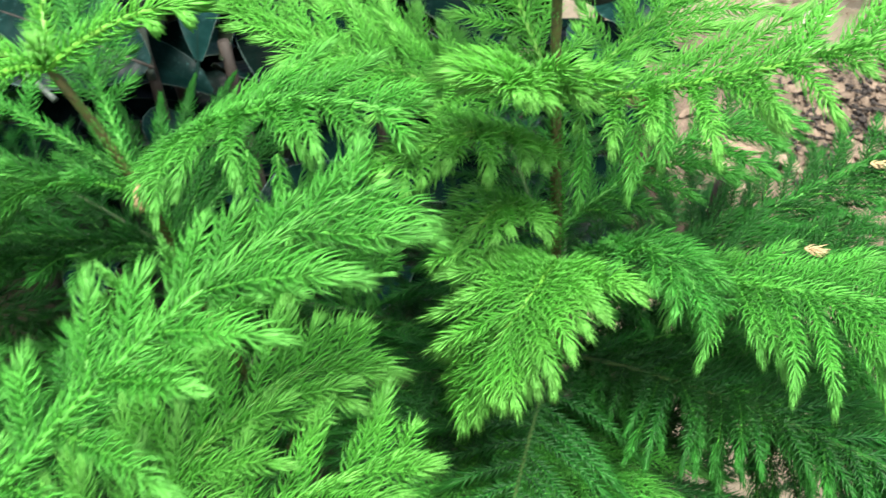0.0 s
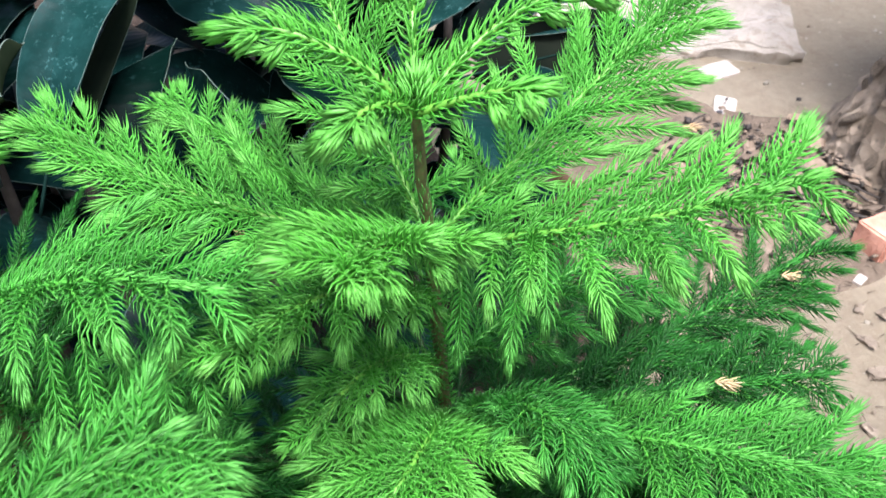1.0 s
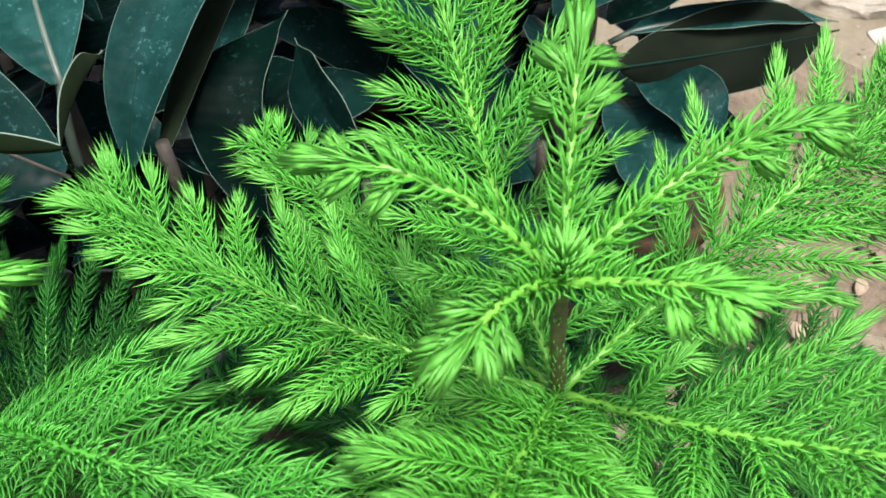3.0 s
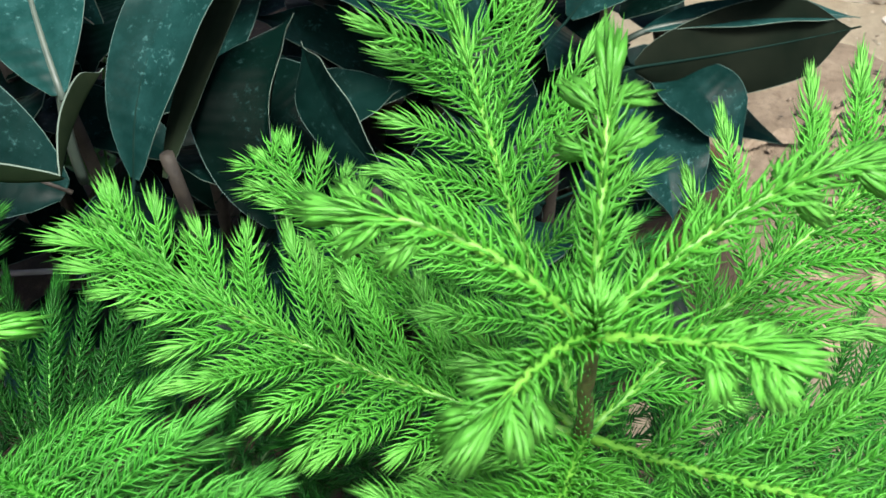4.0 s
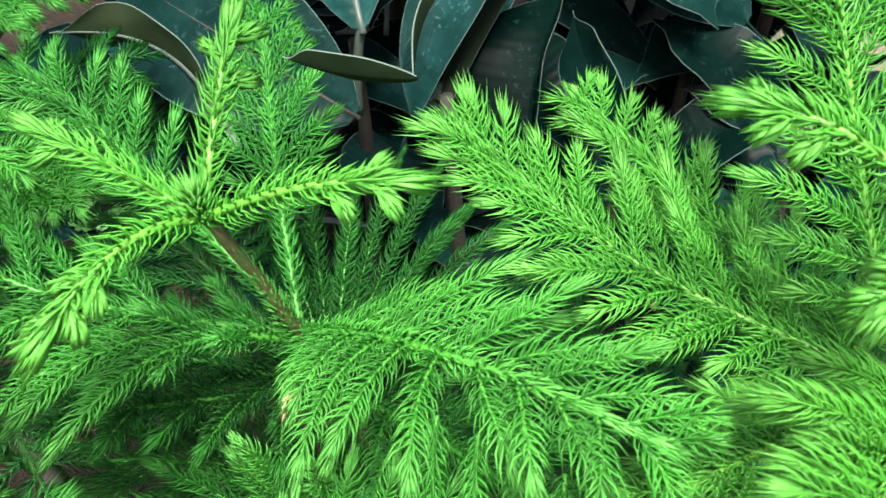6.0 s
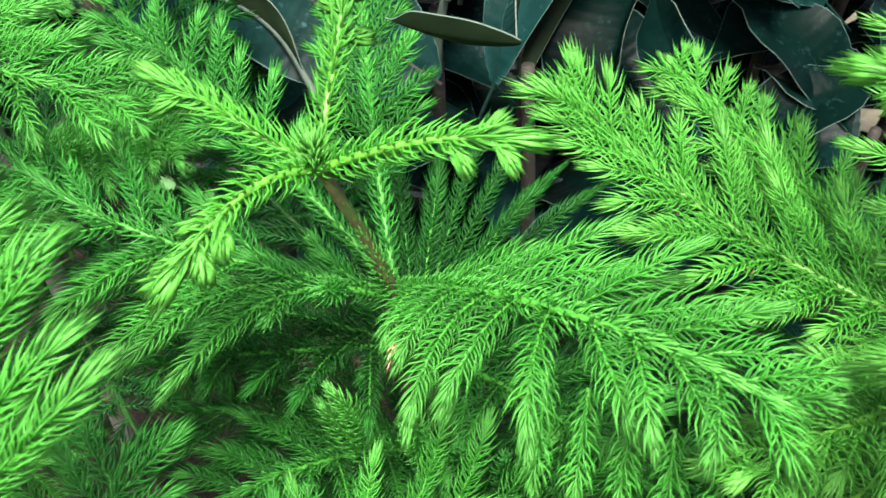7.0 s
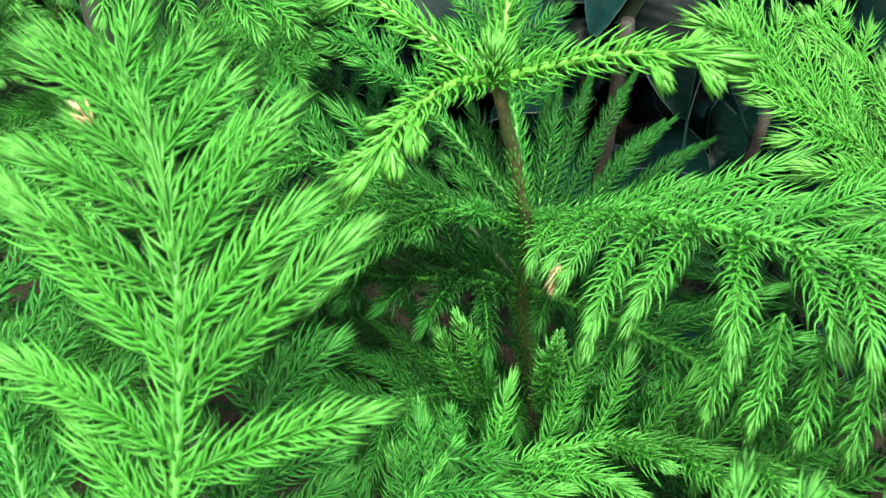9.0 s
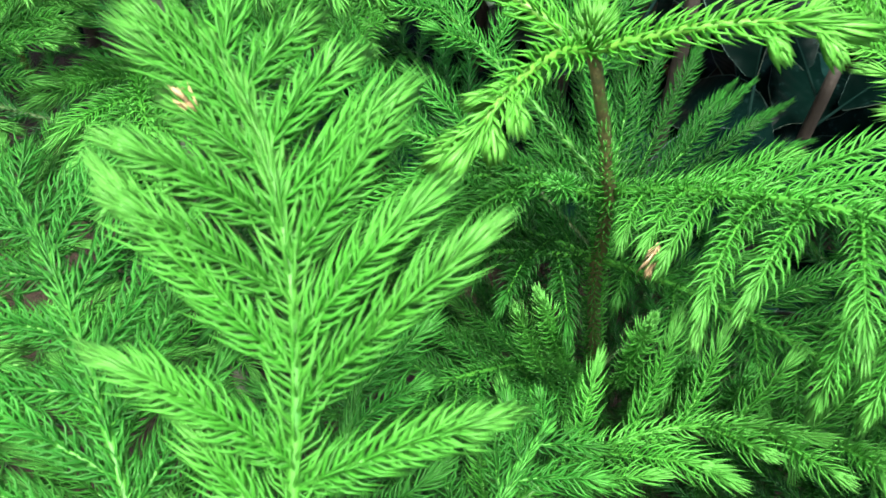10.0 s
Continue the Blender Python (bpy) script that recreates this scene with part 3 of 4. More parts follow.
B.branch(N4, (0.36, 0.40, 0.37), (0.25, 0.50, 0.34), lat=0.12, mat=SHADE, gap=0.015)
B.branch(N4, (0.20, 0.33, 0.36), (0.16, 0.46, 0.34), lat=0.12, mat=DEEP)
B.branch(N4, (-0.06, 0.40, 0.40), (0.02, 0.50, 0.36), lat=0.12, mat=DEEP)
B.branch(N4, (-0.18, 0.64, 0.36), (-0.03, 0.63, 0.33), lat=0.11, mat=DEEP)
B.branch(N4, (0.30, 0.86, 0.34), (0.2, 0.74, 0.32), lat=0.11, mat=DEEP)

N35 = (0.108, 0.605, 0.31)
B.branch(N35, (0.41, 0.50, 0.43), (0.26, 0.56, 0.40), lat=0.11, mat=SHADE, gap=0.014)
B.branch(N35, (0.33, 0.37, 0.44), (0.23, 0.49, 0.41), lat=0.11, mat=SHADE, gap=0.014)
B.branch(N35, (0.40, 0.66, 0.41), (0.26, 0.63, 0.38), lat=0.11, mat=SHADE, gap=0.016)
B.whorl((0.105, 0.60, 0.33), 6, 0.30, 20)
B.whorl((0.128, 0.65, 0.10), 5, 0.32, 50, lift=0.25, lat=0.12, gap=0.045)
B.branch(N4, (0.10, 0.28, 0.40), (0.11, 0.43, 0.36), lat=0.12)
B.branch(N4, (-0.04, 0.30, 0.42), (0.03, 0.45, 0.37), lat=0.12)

N25, N28 = (0.086, 0.568, 0.575), (0.091, 0.577, 0.50)
B.branch(N25, (-0.040, 0.425, 0.672), (0.026, 0.498, 0.652), lat=0.046, hang=(1.6, 1.0), gap=0.018, mat=LIGHT)
B.branch(N28, (0.000, 0.436, 0.592), (0.046, 0.512, 0.580), lat=0.044, hang=(1.5, 1.0), gap=0.018, start=0.2, mat=LIGHT)
B.branch(N28, (0.275, 0.65, 0.575), (0.19, 0.62, 0.555), lat=0.095, hang=(0.6, 1.0), mat=MID, gap=0.016)
B.twig((0.128, 0.515, 0.662), (0.115, 0.458, 0.626))
B.twig((0.098, 0.545, 0.622), (0.094, 0.508, 0.575))
B.twig((0.140, 0.520, 0.668), (0.136, 0.470, 0.640))

B.dry_tip((-0.036, 0.583, 0.624), (-0.3, 0, 0.6), 0.005)
B.dry_tip((0.278, 0.690, 0.628), (1, 0.1, -0.1), 0.008)
B.dry_tip((0.290, 0.555, 0.500), (1, -0.3, 0), 0.009)
B.dry_tip((0.375, 0.66, 0.505), (1, -0.1, -0.1), 0.008)

# ---- second sapling ----
C = Sapling((-0.16, 0.74, GROUND - 0.01), "green pine sapling with drooping combed branches and a brown dry tip", 11)
M2, M3, M4 = (-0.229, 0.56, 0.562), (-0.226, 0.588, 0.468), (-0.205, 0.64, 0.25)
C.trunk([C.foot, M4, M3, M2, (-0.25, 0.532, 0.67), (-0.254, 0.527, 0.682)])
Q = (-0.254, 0.527, 0.680)
C.bud(Q)
C.arm(Q, (-0.149, 0.538, 0.721), mid=(-0.198, 0.528, 0.715), stubs=4)
C.arm(Q, (-0.283, 0.425, 0.682), mid=(-0.270, 0.478, 0.700), stubs=5)
C.arm(Q, (-0.353, 0.542, 0.705), stubs=3)
C.arm(Q, (-0.268, 0.615, 0.742), stubs=3)
C.branch(M2, (-0.018, 0.447, 0.702), (-0.125, 0.488, 0.672), lat=0.082, hang=(0.6, 1.95), gap=0.023, spread=(68, 40))
C.dry_tip((-0.196, 0.478, 0.620), (0.1, -0.4, -1), 0.010)
# branches that lean out over the bed, with long fingers
C.branch(M2, (-0.455, 0.522, 0.646), (-0.355, 0.506, 0.620), lat=0.075, hang=(1.5, 0.8), gap=0.032, spread=(52, 36), mat=MID)
C.branch((-0.231, 0.562, 0.548), (-0.300, 0.462, 0.612), (-0.265, 0.515, 0.597), lat=0.045, hang=(0.6, 0.4), gap=0.034, spread=(42, 30), mat=MID)
C.twig((-0.268, 0.512, 0.598), (-0.300, 0.418, 0.606), 0.014)
C.twig((-0.285, 0.506, 0.604), (-0.332, 0.430, 0.600), 0.014)
C.twig((-0.338, 0.497, 0.617), (-0.372, 0.434, 0.613), 0.010)
C.twig((-0.300, 0.503, 0.608), (-0.352, 0.428, 0.590), 0.010)
C.branch(M2, (-0.332, 0.765, 0.642), (-0.280, 0.655, 0.608), lat=0.072, hang=(1.0, 0.6), gap=0.018, spread=(50, 34), start=0.3, mat=MID)
C.branch(M2, (-0.50, 0.700, 0.612), (-0.37, 0.635, 0.597), lat=0.075, hang=(0.6, 0.0), gap=0.026, rise=0.25, spread=(55, 40), start=0.3, mat=MID)
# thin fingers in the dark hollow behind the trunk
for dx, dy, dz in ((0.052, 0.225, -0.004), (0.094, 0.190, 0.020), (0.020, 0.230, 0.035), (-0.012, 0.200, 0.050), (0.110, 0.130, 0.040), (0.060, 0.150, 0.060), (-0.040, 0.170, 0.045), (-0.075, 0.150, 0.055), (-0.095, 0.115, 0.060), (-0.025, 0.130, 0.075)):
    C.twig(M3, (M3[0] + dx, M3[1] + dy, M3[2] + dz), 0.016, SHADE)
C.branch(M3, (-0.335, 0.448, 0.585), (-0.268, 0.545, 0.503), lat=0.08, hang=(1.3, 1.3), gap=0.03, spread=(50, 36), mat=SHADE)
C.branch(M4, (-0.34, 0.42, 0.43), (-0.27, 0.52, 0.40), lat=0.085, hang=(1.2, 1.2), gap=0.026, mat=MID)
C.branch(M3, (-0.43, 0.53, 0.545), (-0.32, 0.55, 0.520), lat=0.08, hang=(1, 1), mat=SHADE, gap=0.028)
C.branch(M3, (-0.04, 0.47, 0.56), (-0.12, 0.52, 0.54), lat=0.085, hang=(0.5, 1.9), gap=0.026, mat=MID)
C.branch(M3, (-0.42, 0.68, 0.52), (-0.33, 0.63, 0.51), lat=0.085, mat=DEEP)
# upright branchlets and a hanging row below the front branch
C.twig((-0.222, 0.520, 0.432), (-0.249, 0.497, 0.538), 0.0)
C.twig((-0.188, 0.500, 0.470), (-0.186, 0.468, 0.588), 0.0)
C.twig((-0.232, 0.515, 0.425), (-0.262, 0.505, 0.505), 0.0)
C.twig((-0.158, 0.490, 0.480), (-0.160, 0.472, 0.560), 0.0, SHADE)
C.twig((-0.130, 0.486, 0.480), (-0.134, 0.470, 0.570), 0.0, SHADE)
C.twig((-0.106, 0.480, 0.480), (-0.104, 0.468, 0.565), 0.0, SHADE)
for k in range(5):
    x = -0.112 + 0.019 * k
    C.twig((x - 0.006, 0.462 - 0.004 * k, 0.664), (x, 0.428 - 0.002 * k, 0.606 + 0.006 * k), 0.006)
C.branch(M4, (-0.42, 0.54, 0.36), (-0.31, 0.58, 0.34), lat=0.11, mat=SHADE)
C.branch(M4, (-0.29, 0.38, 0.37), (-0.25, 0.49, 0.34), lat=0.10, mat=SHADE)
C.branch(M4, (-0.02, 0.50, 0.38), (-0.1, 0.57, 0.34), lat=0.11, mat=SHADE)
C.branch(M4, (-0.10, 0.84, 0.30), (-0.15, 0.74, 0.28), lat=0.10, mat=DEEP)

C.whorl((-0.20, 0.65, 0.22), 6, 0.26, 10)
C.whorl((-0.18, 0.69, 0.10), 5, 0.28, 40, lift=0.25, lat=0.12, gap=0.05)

# ---- sapling close to the path, reaching up into view ----
E = Sapling((-0.24, 0.14, GROUND - 0.01), "light green pine sapling with upright feathery branches", 21)
K2, K3, K4 = (-0.262, 0.185, 0.58), (-0.258, 0.18, 0.46), (-0.25, 0.16, 0.2)
E.trunk([E.foot, K4, K3, K2, (-0.264, 0.19, 0.66)])
E.branch(K2, (-0.364, 0.398, 0.757), (-0.287, 0.310, 0.713), lat=0.085, hang=(0.3, 0.3), mat=SOFT, start=0.2, gap=0.0235, axis_len=0.015)
E.branch(K2, (-0.02, 0.349, 0.732), (-0.128, 0.28, 0.697), lat=0.07, lat2=0.095, hang=(0.4, 0.8), start=0.15, gap=0.026)
E.branch(K2, (-0.47, 0.23, 0.66), (-0.36, 0.21, 0.64), lat=0.08)
E.branch(K3, (-0.44, 0.36, 0.545), (-0.35, 0.27, 0.53), lat=0.09)
E.branch(K3, (-0.03, 0.44, 0.59), (-0.20, 0.42, 0.505), lat=0.085, hang=(0, 0.6), rise=0.3, gap=0.034, start=0.3)
E.branch(K3, (-0.012, 0.312, 0.575), (-0.14, 0.250, 0.548), lat=0.10, hang=(0.0, 0.6), rise=0.3, gap=0.02, mat=LIGHT)
E.branch(K3, (-0.042, 0.375, 0.588), (-0.140, 0.300, 0.572), lat=0.078, hang=(0.2, 0.8), rise=0.2, gap=0.02, mat=LIGHT)
E.branch(K2, (-0.475, 0.385, 0.645), (-0.365, 0.300, 0.652), lat=0.085, hang=(0.6, 0.6), gap=0.026, mat=MID)
E.branch(K3, (-0.305, 0.405, 0.600), (-0.282, 0.300, 0.570), lat=0.085, hang=(0.6, 0.6), gap=0.024, mat=MID)
E.branch(K3, (-0.215, 0.420, 0.555), (-0.235, 0.305, 0.540), lat=0.08, hang=(0.6, 0.6), gap=0.026, mat=MID)
E.branch(K4, (-0.36, 0.42, 0.36), (-0.3, 0.29, 0.33), lat=0.11, mat=DEEP)
E.branch(K4, (-0.06, 0.36, 0.37), (-0.15, 0.26, 0.33), lat=0.11, mat=DEEP)
E.branch(K4, (-0.50, 0.26, 0.34), (-0.38, 0.21, 0.31), lat=0.11, mat=DEEP)

E.whorl((-0.255, 0.17, 0.33), 6, 0.28, 30)
E.whorl((-0.245, 0.15, 0.10), 4, 0.26, 0, lift=0.25, lat=0.12, gap=0.05)

E.dry_tip((-0.347, 0.363, 0.747), (-0.4, 0, 0.6), 0.007)

# ---- sapling beyond ----
D = Sapling((-0.60, 0.66, GROUND - 0.01), "green pine sapling with long hanging branchlets", 31)
D2, D3, D4 = (-0.60, 0.62, 0.60), (-0.60, 0.63, 0.46), (-0.60, 0.64, 0.24)
D.trunk([D.foot, D4, D3, D2, (-0.60, 0.615, 0.70)])
D.branch(D2, (-0.367, 0.55, 0.672), (-0.49, 0.55, 0.672), lat=0.085, hang=(0.5, 1.7), gap=0.025)
D.branch(D2, (-0.48, 0.76, 0.64), (-0.54, 0.69, 0.64), lat=0.075, mat=MID)
D.branch(D2, (-0.56, 0.42, 0.66), (-0.58, 0.52, 0.65), lat=0.085)
D.branch(D3, (-0.40, 0.62, 0.575), (-0.5, 0.62, 0.54), lat=0.09)
D.branch(D3, (-0.44, 0.44, 0.58), (-0.52, 0.53, 0.55), lat=0.09)
D.branch(D3, (-0.46, 0.80, 0.56), (-0.53, 0.71, 0.53), lat=0.09, mat=DEEP)
D.branch(D4, (-0.36, 0.60, 0.38), (-0.48, 0.62, 0.35), lat=0.11, mat=DEEP)
D.branch(D4, (-0.46, 0.40, 0.40), (-0.53, 0.52, 0.36), lat=0.11, mat=DEEP)
D.whorl((-0.60, 0.635, 0.35), 6, 0.28, 15)
D.whorl((-0.60, 0.65, 0.12), 4, 0.26, 45, lift=0.25, lat=0.12, gap=0.05)

# ---- saplings at the rim ----
J = Sapling((-0.95, 0.82, GROUND - 0.01), "green pine sapling in the second row", 51)
J.trunk([J.foot, (-0.95, 0.82, 0.3), (-0.95, 0.81, 0.62)])
J.whorl((-0.95, 0.815, 0.52), 5, 0.22, 0, lat=0.08, mat=NEEDLE)
J.whorl((-0.95, 0.82, 0.36), 6, 0.28, 30, mat=NEEDLE)
J.whorl((-0.95, 0.82, 0.16), 4, 0.26, 0, lift=0.25, lat=0.12, gap=0.05)

H = Sapling((-0.66, 0.34, GROUND - 0.01), "green pine sapling half hidden among its neighbours", 41)
H2, H3 = (-0.66, 0.33, 0.52), (-0.66, 0.335, 0.36)
H.trunk([H.foot, H3, H2, (-0.66, 0.33, 0.64)])
H.whorl(H2, 5, 0.24, 0, lat=0.08, mat=NEEDLE)
H.whorl(H3, 6, 0.28, 30, mat=NEEDLE)
H.whorl((-0.66, 0.34, 0.14), 4, 0.26, 0, lift=0.25, lat=0.12, gap=0.05)


# ---- rubber plants ----
def leaf(plant, foot, a, tip, width, face, fold=0.25, bow=0.03, petiole=0.04, rib=True, nu=20, lit_tone=0.5, sway=0.0, halves=(1, 1), pale=False, stalk=None):
    """A rubber leaf from a to tip; face is the side to which its upper side looks. sway: how far it curves sideways;
    halves: the share of its half width on either side of the midrib; stalk: the foot of its petiole, where it shows."""
    a, tip = Vector(a), Vector(tip)
    x = (tip - a)
    L = x.length
    rot = basis(x, face)
    cols = (-1, -0.982, -0.8, -0.6, -0.4, -0.2, -0.06, 0, 0.06, 0.2, 0.4, 0.6, 0.8, 0.982, 1) if nu > 10 else (-1, -0.98, -0.6, -0.2, 0, 0.2, 0.6, 0.98, 1)
    nv = len(cols) - 1
    v, f, s, mg = [], [], [], []
    for layer in (0, 1):
        for i in range(nu + 1):
            u = i / nu
            w = 0.5 * width * math.sin(math.pi * (0.02 + 0.9 * u ** 0.9)) ** 0.75
            if u > 0.72:
                k = (u - 0.72) / 0.24
                w *= max(0.05, 1 - k * k * (1.6 - 0.6 * k))
            for j in range(nv + 1):
                t = cols[j]
                z = bow * 4 * u * (1 - u) + fold * w * abs(t) ** 1.2 + 0.0035 * min(1, width / 0.09) ** 2 * math.sin(u * 13 + 3 * t + 40 * width) * abs(t) ** 2 * min(1, w / 0.02)
                v.append((u * L, t * w * halves[0 if t > 0 else 1] + sway * 4 * u * (1 - u), z - 0.0009 * layer))
                mg.append(1.0 if abs(t) > 0.99 else 0.0)
    row = nv + 1
    half = (nu + 1) * row
    for i in range(nu):
        for j in range(nv):
            o = i * row + j
            f.append((o, o + row, o + row + 1, o + 1))
            s.append(0)
            f.append((half + o, half + o + 1, half + o + row + 1, half + o + row))
            s.append(1)
        for j in (0, nv):
            o = i * row + j
            f.append((o, half + o, half + o + row, o + row))
            s.append(1)
    here = Matrix.Translation(a - Vector(foot)) @ rot
    # winding: the upper side's normal follows +z
    f = [tuple(reversed(q)) for q in f]
    ob = child("leaf", mesh_of("leaf", v, f, [LEAF_UP, LEAF_DOWN], s, {"margin": mg, "lit_tone": [lit_tone] * len(v)}), plant, here)
    if rib:
        rs = Soup()
        pu = np.linspace(-petiole / L, 0.96, 16)
        pts = [(u * L, sway * 4 * u * (1 - u) if u > 0 else 0, (bow * 4 * u * (1 - u) if u > 0 else 0.9 * u * L * 0.6) - 0.0009) for u in pu]
        wide = pale or lit_tone > 0.85
        rs.tube(pts, np.linspace(0.0036, 0.001, 16) * (0.6 if pale else 1) if wide else np.linspace(0.0018, 0.0003, 16), 6, 0)
        child("midrib", rs.mesh("midrib", [STEM if pale else PALE_RIB if wide else RIB]), ob, Matrix())
    if stalk:
        end = here.inverted() @ (Vector(stalk) - Vector(foot))
        ps = Soup()
        ps.tube(bezier(end, end * 0.5 + Vector((0, 0.004, 0.004)), (0.004, 0, 0), 10), np.linspace(0.0048, 0.0042, 10), 8, 0)
        child("petiole", ps.mesh("petiole", [PALE_RIB]), ob, Matrix(), "pale leaf stalk")
    return ob


def rubber_plant(foot, top, label):
    ob = new("rubber_plant")
    ob.location = foot
    tagged(ob, label, "rubber plant", "rubber plants")
    s = Soup()
    r = np.random.default_rng(int(abs(foot[0]) * 1000))
    pts = bezier((0, 0, 0), Vector(top) * 0.5 - Vector(foot) * 0.5 + Vector((0.02, 0.01, 0)), Vector(top) - Vector(foot), 14)
    s.tube(pts, np.linspace(0.011, 0.006, 14), 9, 0, jitter=0.06, rng=r)
    child("stem", s.mesh("stem", [STEM]), ob, Matrix())
    return ob


RG = GROUND - 0.01
f1 = (-0.22, 0.90, RG)
r1 = rubber_plant(f1, (-0.23, 0.88, 0.50), "rubber plant with dark glossy green leaves")
leaf(r1, f1, (-0.255, 0.865, 0.486), (-0.174, 1.052, 0.613), 0.070, (-0.3, -0.9, 0.5), fold=0.15, lit_tone=0.6, sway=0.021)
leaf(r1, f1, (-0.233, 0.872, 0.482), (-0.166, 1.06, 0.612), 0.026, (0.2, 0.95, -0.2), fold=0.3, rib=False, lit_tone=0.2, sway=-0.024)
leaf(r1, f1, (-0.155, 0.90, 0.40), (-0.158, 1.065, 0.516), 0.105, (-0.15, -1.0, -0.12), fold=0.4, lit_tone=0.0, halves=(1.3, 0.28))
leaf(r1, f1, (-0.066, 0.95, 0.425), (-0.152, 1.055, 0.492), 0.066, (-0.25, -0.9, 0.05), fold=0.25, bow=0.012, petiole=0.02, lit_tone=0.15)
leaf(r1, f1, (-0.192, 0.668, 0.676), (-0.212, 0.785, 0.657), 0.028, (-0.95, -0.15, 0.25), fold=0.4, bow=0.004, petiole=0.01, rib=False)
leaf(r1, f1, (-0.188, 0.664, 0.680), (-0.278, 0.680, 0.666), 0.030, (0.1, 0.85, 0.45), fold=0.3, bow=-0.004, petiole=0.01, rib=False, lit_tone=0.8)
f2 = (-0.36, 0.98, RG)
r2 = rubber_plant(f2, (-0.34, 0.95, 0.49), "rubber plant with broad dark green leaves")
leaf(r2, f2, (-0.312, 0.900, 0.540), (-0.425, 1.15, 0.585), 0.115, (0.2, -0.9, 0.6), lit_tone=1.0, petiole=0.004, stalk=(-0.322, 0.905, 0.44))
leaf(r2, f2, (-0.425, 1.177, 0.482), (-0.345, 1.087, 0.46), 0.07, (-0.2, -0.9, 0.5), lit_tone=0.9)
leaf(r2, f2, (-0.298, 0.836, 0.497), (-0.56, 0.918, 0.545), 0.14, (0.1, -0.8, 0.8), fold=0.12, lit_tone=0.3, pale=True, petiole=0.004)
leaf(r2, f2, (-0.40, 0.79, 0.515), (-0.58, 0.836, 0.525), 0.07, (0, 0.9, 0.3), lit_tone=0.9)
leaf(r2, f2, (-0.375, 1.147, 0.418), (-0.39, 1.26, 0.464), 0.085, (0, -0.9, 0.5), lit_tone=0.9)
f3 = (-0.06, 1.16, RG)
r3 = rubber_plant(f3, (-0.03, 1.18, 0.44), "rubber plant with wide leathery leaves")
leaf(r3, f3, (0.02, 1.17, 0.44), (-0.222, 1.225, 0.522), 0.12, (0, -0.55, 0.9), lit_tone=0.4)
leaf(r3, f3, (0.10, 1.12, 0.49), (0.195, 1.22, 0.525), 0.08, (-0.4, -0.8, 0.6))
f4 = (0.26, 1.36, 0.10)
r4 = rubber_plant(f4, (0.20, 1.19, 0.44), "rubber plant with leaves spread over the path")
leaf(r4, f4, (0.175, 1.135, 0.425), (0.404, 1.180, 0.458), 0.095, (0.1, 0.82, -0.35), fold=0.12, bow=-0.012, petiole=0.02, lit_tone=0.0)
leaf(r4, f4, (0.182, 1.165, 0.450), (0.404, 1.190, 0.462), 0.06, (0.0, 0.1, 1.0), fold=0.15, bow=0.012, petiole=0.02, lit_tone=1.0)
leaf(r4, f4, (0.165, 1.20, 0.545), (0.362, 1.20, 0.528), 0.115, (0.1, -0.75, 0.7), bow=0.015, lit_tone=0.5)
leaf(r4, f4, (0.23, 1.25, 0.50), (0.392, 1.25, 0.462), 0.07, (0.1, 0.75, 0.6), bow=0.01, lit_tone=0.3)
leaf(r4, f4, (0.20, 1.16, 0.40), (0.29, 1.07, 0.375), 0.075, (0.1, -0.5, 0.9), lit_tone=0.45)
leaf(r4, f4, (0.19, 1.17, 0.36), (0.22, 1.0, 0.33), 0.09, (0.1, -0.5, 0.9))


def clay_pot(x, y, radius, height):
    """A tapered clay pot with a rim, filled with soil."""
    prof = ((0.66, 0.0), (0.70, 0.02), (0.90, 0.74), (0.93, 0.76), (1.0, 0.77), (1.02, 0.98), (1.0, 1.0), (0.92, 1.0), (0.90, 0.9))
    v, f, n = [], [], 36
    for r, h in prof:
        for k in range(n):
            a = 2 * math.pi * k / n
            v.append((radius * r * math.cos(a), radius * r * math.sin(a), height * h))
    for i in range(len(prof) - 1):
        for k in range(n):
            f.append((i * n + k, i * n + (k + 1) % n, (i + 1) * n + (k + 1) % n, (i + 1) * n + k))
    f.append(tuple(reversed(range(n))))
    ob = tagged(new("clay_pot"), "reddish clay pot in the shade of the leaves", "pot", "clay pots")
    ob.location = (x, y, GROUND + 0.02)
    child("pot", mesh_of("pot", v, f, [CLAY]), ob, Matrix())
    sv = [(0.9 * radius * math.cos(2 * math.pi * k / n), 0.9 * radius * math.sin(2 * math.pi * k / n), height * 0.9) for k in range(n)] + [(0, 0, height * 0.93)]
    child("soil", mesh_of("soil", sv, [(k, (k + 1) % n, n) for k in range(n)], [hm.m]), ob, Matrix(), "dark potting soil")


clay_pot(-0.15, 1.27, 0.13, 0.27)
clay_pot(0.27, 1.37, 0.13, 0.17)
